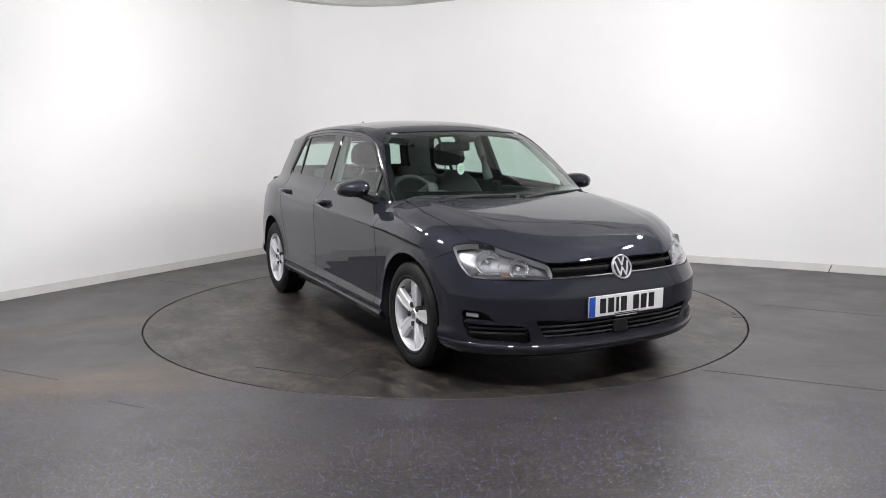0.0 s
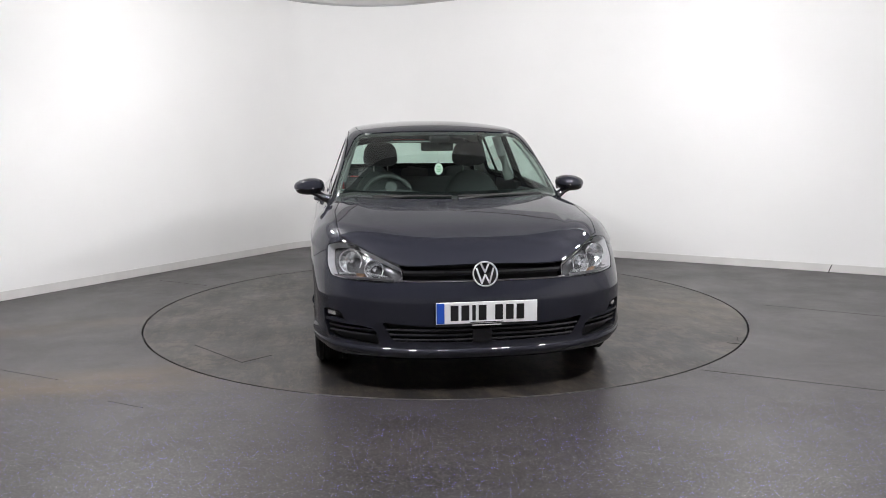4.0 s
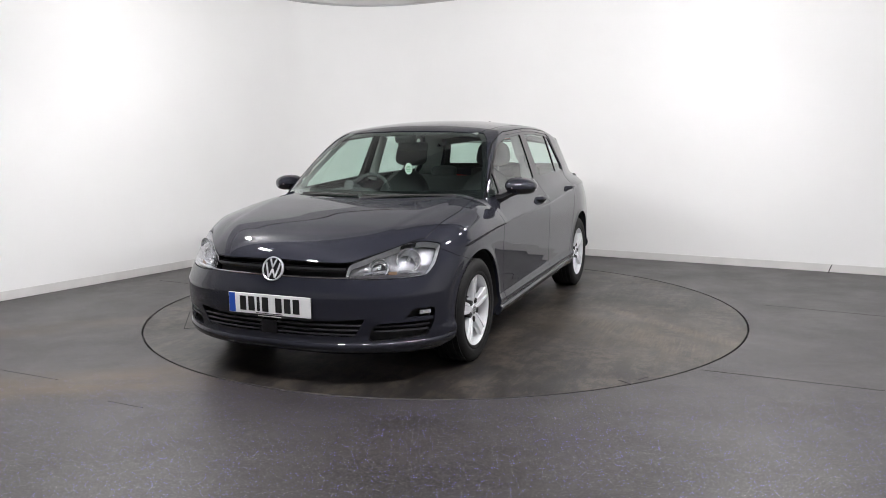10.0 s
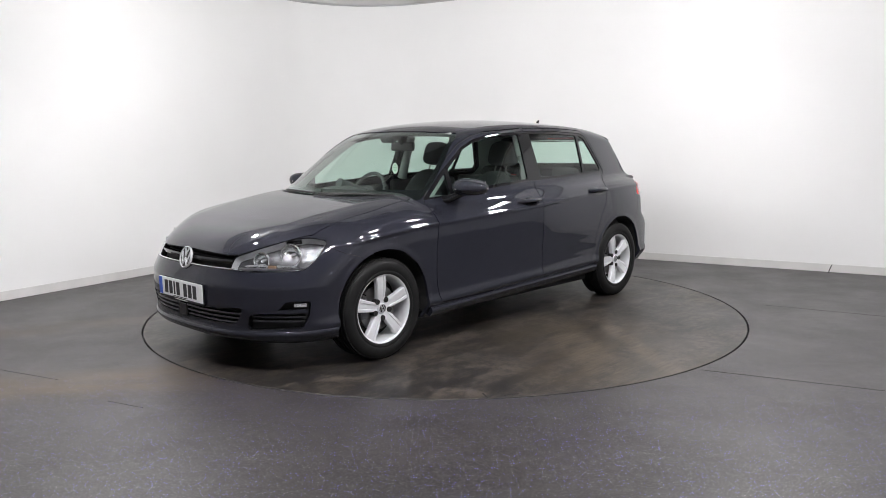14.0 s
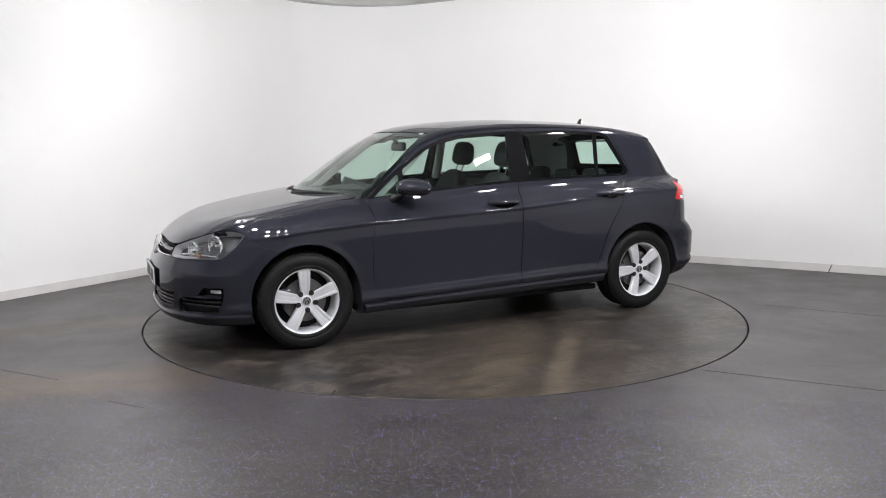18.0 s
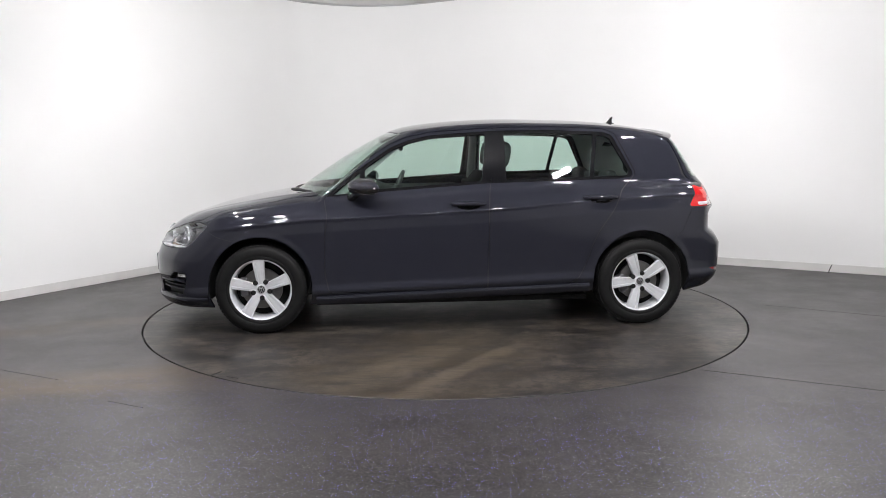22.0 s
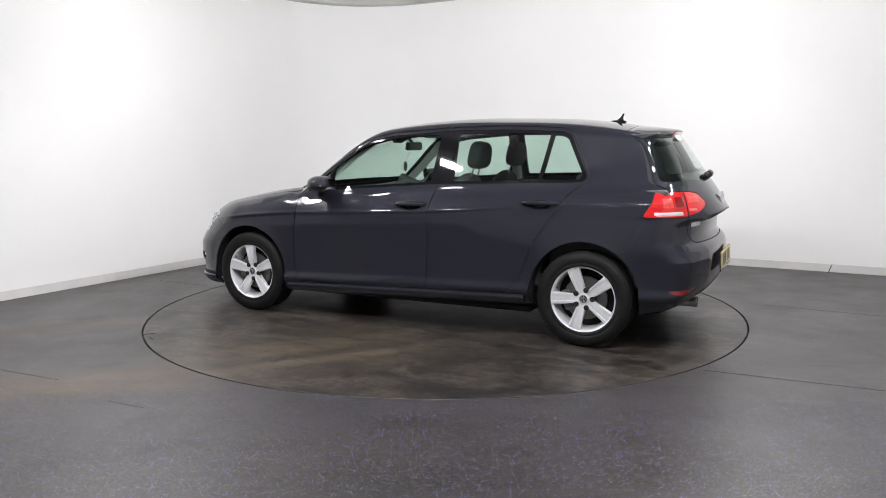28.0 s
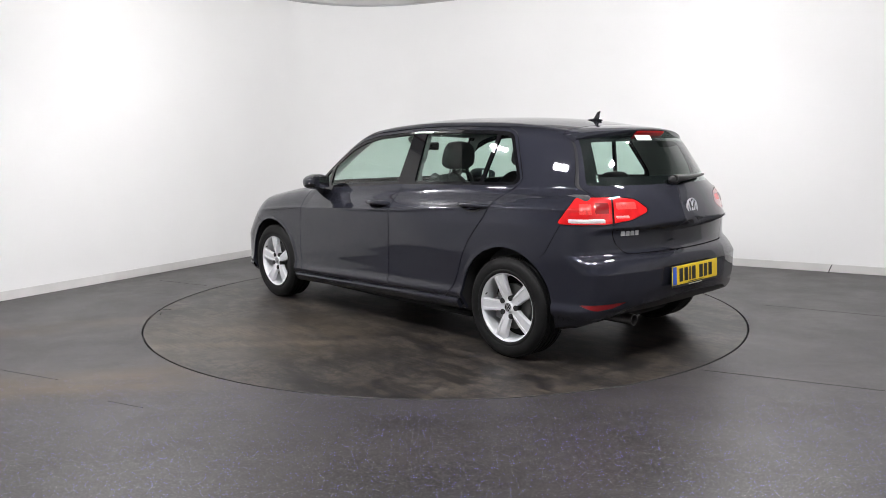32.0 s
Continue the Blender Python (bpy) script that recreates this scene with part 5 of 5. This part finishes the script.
# ---------------------------------------------------------------- spoiler, aerial, wipers
def roof_z(x, y):
    return float(ROOF(x) + 0.006 - 0.050 * (abs(y) / 0.6) ** 2.2)


bm = bmesh.new()
rows = []
for i in range(41):
    y = -0.575 + 1.15 * i / 40
    k = (abs(y) / 0.575)
    tip = -1.735 + 0.135 * k ** 2.4
    zt = roof_z(-1.52, y) + 0.003
    ztip = roof_z(-1.60, y) - 0.012 - 0.01 * k ** 4
    pts = [(-1.49, zt - 0.002 - 0.02 * k ** 8), (-1.54, roof_z(-1.54, y) + 0.006 - 0.02 * k ** 8), (tip * 0.5 - 1.54 * 0.5, (roof_z(-1.57, y) + ztip) / 2 + 0.008 - 0.01 * k ** 8), (tip + 0.01, ztip + 0.004), (tip, ztip - 0.003),
           (tip + 0.004, ztip - 0.014), (tip + 0.035, ztip - 0.050), (tip + 0.10, ztip - 0.062), (tip + 0.16, ztip - 0.055)]
    rows.append([bm.verts.new((x, y, z)) for x, z in pts])
for a, b in zip(rows, rows[1:]):
    for k in range(8):
        bm.faces.new((a[k], a[k + 1], b[k + 1], b[k]))
bm.faces.new(rows[0])
bm.faces.new(rows[-1])
bmesh.ops.recalc_face_normals(bm, faces=bm.faces)
sp = part("roof_spoiler", bm, PAINT, tg, "body-coloured roof spoiler", smooth=True, angle=40)
bm = bmesh.new()
rows = []
for i in range(15):
    y = -0.15 + 0.30 * i / 14
    tip = -1.735 + 0.135 * (abs(y) / 0.575) ** 2.4
    ztip = roof_z(-1.60, y) - 0.012
    rows.append([bm.verts.new((tip + dx, y, ztip + dz)) for dx, dz in ((-0.001, -0.012), (0.004, -0.022), (0.024, -0.042), (0.030, -0.040), (0.012, -0.012))])
for a, b in zip(rows, rows[1:]):
    for k in range(5):
        bm.faces.new((a[k], a[(k + 1) % 5], b[(k + 1) % 5], b[k]))
bm.faces.new(rows[0])
bm.faces.new(rows[-1])
bmesh.ops.recalc_face_normals(bm, faces=bm.faces)
part("brake_light", bm, REDLENS, sp, "red high-level brake light")

fin = part("aerial", prism([(-1.255, 0.0), (-1.30, 0.012), (-1.318, 0.030), (-1.332, 0.052), (-1.348, 0.060), (-1.352, 0.056), (-1.344, 0.030), (-1.346, 0.014), (-1.362, 0.0)], 0.016, "y", -0.008, 0.004), GLOSS, car, "small black shark-fin roof aerial")
fin.matrix_basis = pose(0, 0, roof_z(-1.30, 0) + 0.0)
part("aerial_foot", super_shell(-1.308, 0, 0.0, 0.062, 0.030, 0.014, 1.0, 20, 8), GLOSS, fin, "oval aerial foot", smooth=True)


def screen_pt(y, z, off):
    x = float(SCREEN(z)) - 0.228 * (abs(y) / 0.7) ** 2.2
    return Vector((x + off * 0.6, y, z + off * 0.8))


for y0, y1 in ((0.60, 0.02), (-0.02, -0.50)):
    pts = [screen_pt(y0 + (y1 - y0) * i / 8, 0.943 + 0.004 * math.sin(i / 8 * 3.1), 0.012) for i in range(9)]
    wp = part("wiper", tube(pts, 0.007, 8), SEAL, car, "black windscreen wiper blade")
    e = screen_pt(y1, 0.920, 0.02)
    part("wiper_arm", tube([e, (e + pts[4]) / 2 + Vector((0.008, 0, 0.002)), pts[4]], [0.012, 0.008, 0.006], 8), SEAL, wp)


def hatch_pt(y, z, off):
    x = float(HATCH(z)) + 0.14 * (abs(y) / 0.6) ** 2.4
    return Vector((x - off, y, z + off * 0.3))


rwp = part("rear_wiper", tube([hatch_pt(0.06 - 0.44 * i / 8, 1.055 + 0.012 * i / 8, 0.025) for i in range(9)], [0.024, 0.023, 0.020, 0.016, 0.013, 0.011, 0.009, 0.008, 0.006], 10), BLACK, tg, "black rear wiper on its pod", smooth=True)
part("wiper_pod", super_shell(*hatch_pt(0.04, 1.052, 0.012), 0.022, 0.065, 0.026, 0.9, 20, 10), BLACK, rwp, smooth=True)
lab = part("window_sticker", box_bm((0.0015, 0.16, 0.038), (0, 0, 0), bevel=0.0004), PAPER, tg, "white sticker with green print")
lab.matrix_basis = Matrix.Translation(hatch_pt(0.10, 1.305, 0.004)) @ Euler((0, radians(34), 0)).to_matrix().to_4x4()
part("sticker_print", box_bm((0.0015, 0.10, 0.007), (-0.0008, -0.01, 0.004)), PRINTG, lab)

# ---------------------------------------------------------------- the cabin
roof.both().moved(-0.030).ob("headlining", TRIM_GREY, car, "pale grey headlining")
up_side, _ = base.split(0.96 - base.v[:, 2])
for side in (1, -1):
    s = up_side if side > 0 else up_side.mirrored()
    s.moved(-0.028).ob("pillar_trim", TRIM_GREY, car, "pale grey pillar trim")
    part("door_card", box_bm((0.95, 0.05, 0.62), (0.30, 0.745 * side, 0.625), bevel=0.02), TRIM_DARK, fdoors[0 if side > 0 else 1], "dark door card")
    part("door_card", box_bm((0.80, 0.05, 0.62), (-0.62, 0.745 * side, 0.660), bevel=0.02), TRIM_DARK, rdoors[0 if side > 0 else 1], "dark door card")
    part("boot_trim", box_bm((0.75, 0.05, 0.62), (-1.42, 0.70 * side, 0.68), bevel=0.02), TRIM_DARK, car, "dark boot side trim")
part("cabin_floor", box_bm((1.9, 1.40, 0.04), (0.0, 0, 0.25), bevel=0.01), TRIM_DARK, car, "dark carpet")
part("boot_floor", box_bm((0.95, 0.98, 0.04), (-1.42, 0, 0.36), bevel=0.01), TRIM_DARK, car, "dark boot floor")
part("bulkhead", box_bm((0.05, 1.40, 0.68), (1.02, 0, 0.58), bevel=0.01), TRIM_DARK, car)
bm = bmesh.new()
rows = []
for i in range(31):
    y = -0.71 + 1.42 * i / 30
    hump = 0.035 * math.exp(-((y + 0.36) / 0.19) ** 2)
    prof = [(1.00, 0.905), (0.90, 0.925), (0.75, 0.935 + hump * 0.4), (0.62, 0.938 + hump), (0.55, 0.925 + hump), (0.52, 0.88), (0.55, 0.74), (0.62, 0.60), (0.70, 0.50)]
    rows.append([bm.verts.new((x, y, z)) for x, z in prof])
for a, b in zip(rows, rows[1:]):
    for k in range(8):
        bm.faces.new((a[k], a[k + 1], b[k + 1], b[k]))
dash = part("dashboard", bm, TRIM_DARK, car, "dark grained dashboard", smooth=True, angle=50)
sw = part("steering_wheel", tube([(0.0, 0.180 * math.cos(t), 0.180 * math.sin(t)) for t in (2 * math.pi * i / 40 for i in range(40))], 0.015, 10, True), TRIM_DARK, car, "dark leather steering wheel", smooth=True)
sw.matrix_basis = pose(0.38, -0.36, 0.885, 0, -24, 0)
part("wheel_hub", super_shell(0, 0, 0, 0.035, 0.075, 0.065, 0.8, 20, 10), TRIM_DARK, sw, smooth=True)
for a in (0, 180, 270):
    t = radians(a)
    part("wheel_spoke", tube([(0, 0.05 * math.cos(t), 0.05 * math.sin(t)), (0, 0.175 * math.cos(t), 0.175 * math.sin(t))], 0.014, 8), TRIM_DARK, sw)
part("column", tube([(0.0, 0, 0), (0.30, 0, -0.02)], 0.04, 12), TRIM_DARK, sw)


def seat(x, y, width=0.50):
    root = part("front_seat", super_shell(x + 0.26, y, 0.50, 0.30, width / 2, 0.10, 0.55), CLOTH, car, "black cloth front seat", smooth=True, angle=60)
    b = part("backrest", super_shell(0, 0, 0.30, 0.075, width / 2 * 0.97, 0.33, 0.6, squash=lambda p: Vector((p.x, p.y * (1.0 if p.z < 0 else 1 - 0.35 * (p.z / 0.33) ** 2), p.z))), CLOTH, root, "", smooth=True, angle=60)
    b.matrix_basis = pose(x - 0.08, y, 0.47, 0, -21, 0)
    h = part("headrest", super_shell(0, 0, 0, 0.055, 0.135, 0.098, 0.62, squash=lambda p: Vector((p.x - 0.5 * p.y * p.y, p.y * (1 - 0.12 * p.z / 0.1), p.z))), CLOTH, root, "", smooth=True, angle=60)
    h.matrix_basis = pose(x - 0.365, y, 1.195, 0, -10, 0)
    for s in (-0.055, 0.055):
        part("headrest_post", tube([(x - 0.315, y + s, 1.02), (x - 0.355, y + s, 1.13)], 0.006, 8), STEEL, root)
    return root


seat(-0.035, 0.365)
seat(-0.035, -0.365)
for side in (1, -1):
    line = [screen_pt(y, z, 0.0) for y, z in ((0.745, 0.945), (0.732, 1.01), (0.706, 1.09), (0.676, 1.166), (0.640, 1.24), (0.598, 1.305))]
    bm = bmesh.new()
    rows = [[bm.verts.new((p.x - dx, (p.y - dy) * side, p.z - 0.006)) for dx, dy in ((0.035, 0.040), (0.130, 0.034), (0.130, 0.028), (0.035, 0.034))] for p in line]
    for p, q in zip(rows, rows[1:]):
        for k in range(4):
            bm.faces.new((p[k], p[(k + 1) % 4], q[(k + 1) % 4], q[k]))
    bm.faces.new(rows[0])
    bm.faces.new(rows[-1])
    bmesh.ops.recalc_face_normals(bm, faces=bm.faces)
    part("pillar_trim", bm, TRIM_GREY, car, "pale grey windscreen pillar trim")
    part("pillar_trim", tube([(-0.296, 0.685 * side, 0.985), (-0.298, 0.665 * side, 1.05), (-0.300, 0.622 * side, 1.18), (-0.305, 0.568 * side, 1.335)], [0.040, 0.038, 0.034, 0.032], 12), TRIM_GREY, car, "pale grey centre pillar trim", smooth=True, angle=60)
rs = part("rear_seat", box_bm((0.46, 1.30, 0.20), (-0.78, 0, 0.46), bevel=0.06, segs=3), CLOTH, car, "black cloth rear bench seat")
b = part("backrest", box_bm((0.13, 1.30, 0.56), (0, 0, 0.27), bevel=0.05, segs=3), CLOTH, rs)
b.matrix_basis = pose(-1.00, 0, 0.46, 0, -20, 0)
for y in (-0.40, 0.0, 0.40):
    part("headrest", super_shell(-1.20, y, 1.015, 0.05, 0.125, 0.060 if y else 0.045, 0.6), CLOTH, rs, smooth=True, angle=60)
part("parcel_shelf", box_bm((0.52, 1.28, 0.025), (-1.50, 0, 0.945), bevel=0.008), TRIM_DARK, car, "dark parcel shelf")
for side in (1, -1):
    part("seat_belt", box_bm((0.05, 0.004, 0.50), (-0.315, 0.675 * side, 1.10), bevel=0.001, rot=Euler((radians(18 * side), 0, 0)).to_matrix().to_4x4()), BLACK, car, "black seat belt strap")
    part("sun_visor", box_bm((0.16, 0.36, 0.015), (0.30, 0.34 * side, 1.362), bevel=0.006, rot=Euler((0, radians(14), 0)).to_matrix().to_4x4()), TRIM_GREY, car, "pale sun visor folded up")
rv = part("rear_view_mirror", box_bm((0.035, 0.235, 0.065), (0, 0, 0), bevel=0.014, segs=3), BLACK, car, "black rear-view mirror")
rv.matrix_basis = pose(0.335, 0.0, 1.258, 0, -6, 0)
part("mirror_stem", tube([(0.345, 0, 1.28), (0.40, 0, 1.345)], 0.014, 8), BLACK, car)
part("sensor_box", box_bm((0.10, 0.14, 0.05), (0.455, 0, 1.325), bevel=0.015, rot=Euler((0, radians(28), 0)).to_matrix().to_4x4()), BLACK, car, "black sensor box behind the windscreen")
tagc = part("hanging_card", prism([(0.030 * math.cos(t), 0.041 * math.sin(t)) for t in (2 * math.pi * i / 28 for i in range(28))], 0.003, "x", 0.0), PAPER, car, "oval white card hanging from the mirror")
tagc.matrix_basis = pose(0.415, 0.0, 1.099)
for z in (0.018, 0.006, -0.006, -0.018):
    part("card_print", box_bm((0.001, 0.034 if abs(z) < 0.01 else 0.024, 0.005), (0.0036, 0, z)), PRINTG, tagc)
part("card_string", tube([(0.0, 0, 0.040), (-0.06, 0, 0.150)], 0.0012, 6), INK, tagc)

# ---------------------------------------------------------------- marks on the turntable and the floor
H = [(0.905, -1.765), (1.362, -1.420), (1.228, -1.250)]
groove("hatch_joint", H[0], H[1], 0.007, turntable)
groove("hatch_joint", H[1], H[2], 0.007, turntable)
groove("crack", (1.42, 1.62), (1.47, 1.70), 0.010, turntable)
groove("crack", (1.30, 1.76), (1.37, 1.72), 0.008, turntable)
for a, b in (((1.434, -1.743), (2.231, -2.115)), ((2.231, -2.115), (4.2, -3.03)), ((2.49, -0.017), (4.6, -1.25)), ((-2.60, -1.66), (-2.15, -1.865)), ((-1.722, -2.22), (-1.50, -2.325)),
             ((-2.75, 1.25), (-2.2, 0.95))):
    tagged(groove("floor_seam", a, b, 0.0022, None), "thin dark welded joint in the vinyl floor", "floor joint", kind="structure")

twig = part("cable_end", tube([(0, 0, 0.0), (0.012, 0.004, 0.03), (0.035, 0.012, 0.075)], 0.004, 8), SEAL)
twig.matrix_basis = pose(3.735, 1.455, 0.0)
tagged(twig, "short dark cable end sticking up beside the skirting board", "cable")


# ---------------------------------------------------------------- what moves
def motions():
    rows_car, rows_table = [], []
    for i in range(0, 65):
        t = i * 0.5
        turn = pose(0, 0, 0, 0, 0, SPIN0 + SPIN * t)
        rows_table.append((t, pose(TABLE_AT[0], TABLE_AT[1], 0) @ turn))
        rows_car.append((t, turn @ pose(CAR_OFF[0], CAR_OFF[1], 0)))
    walk(car, rows_car)
    walk(turntable, rows_table)


motions()
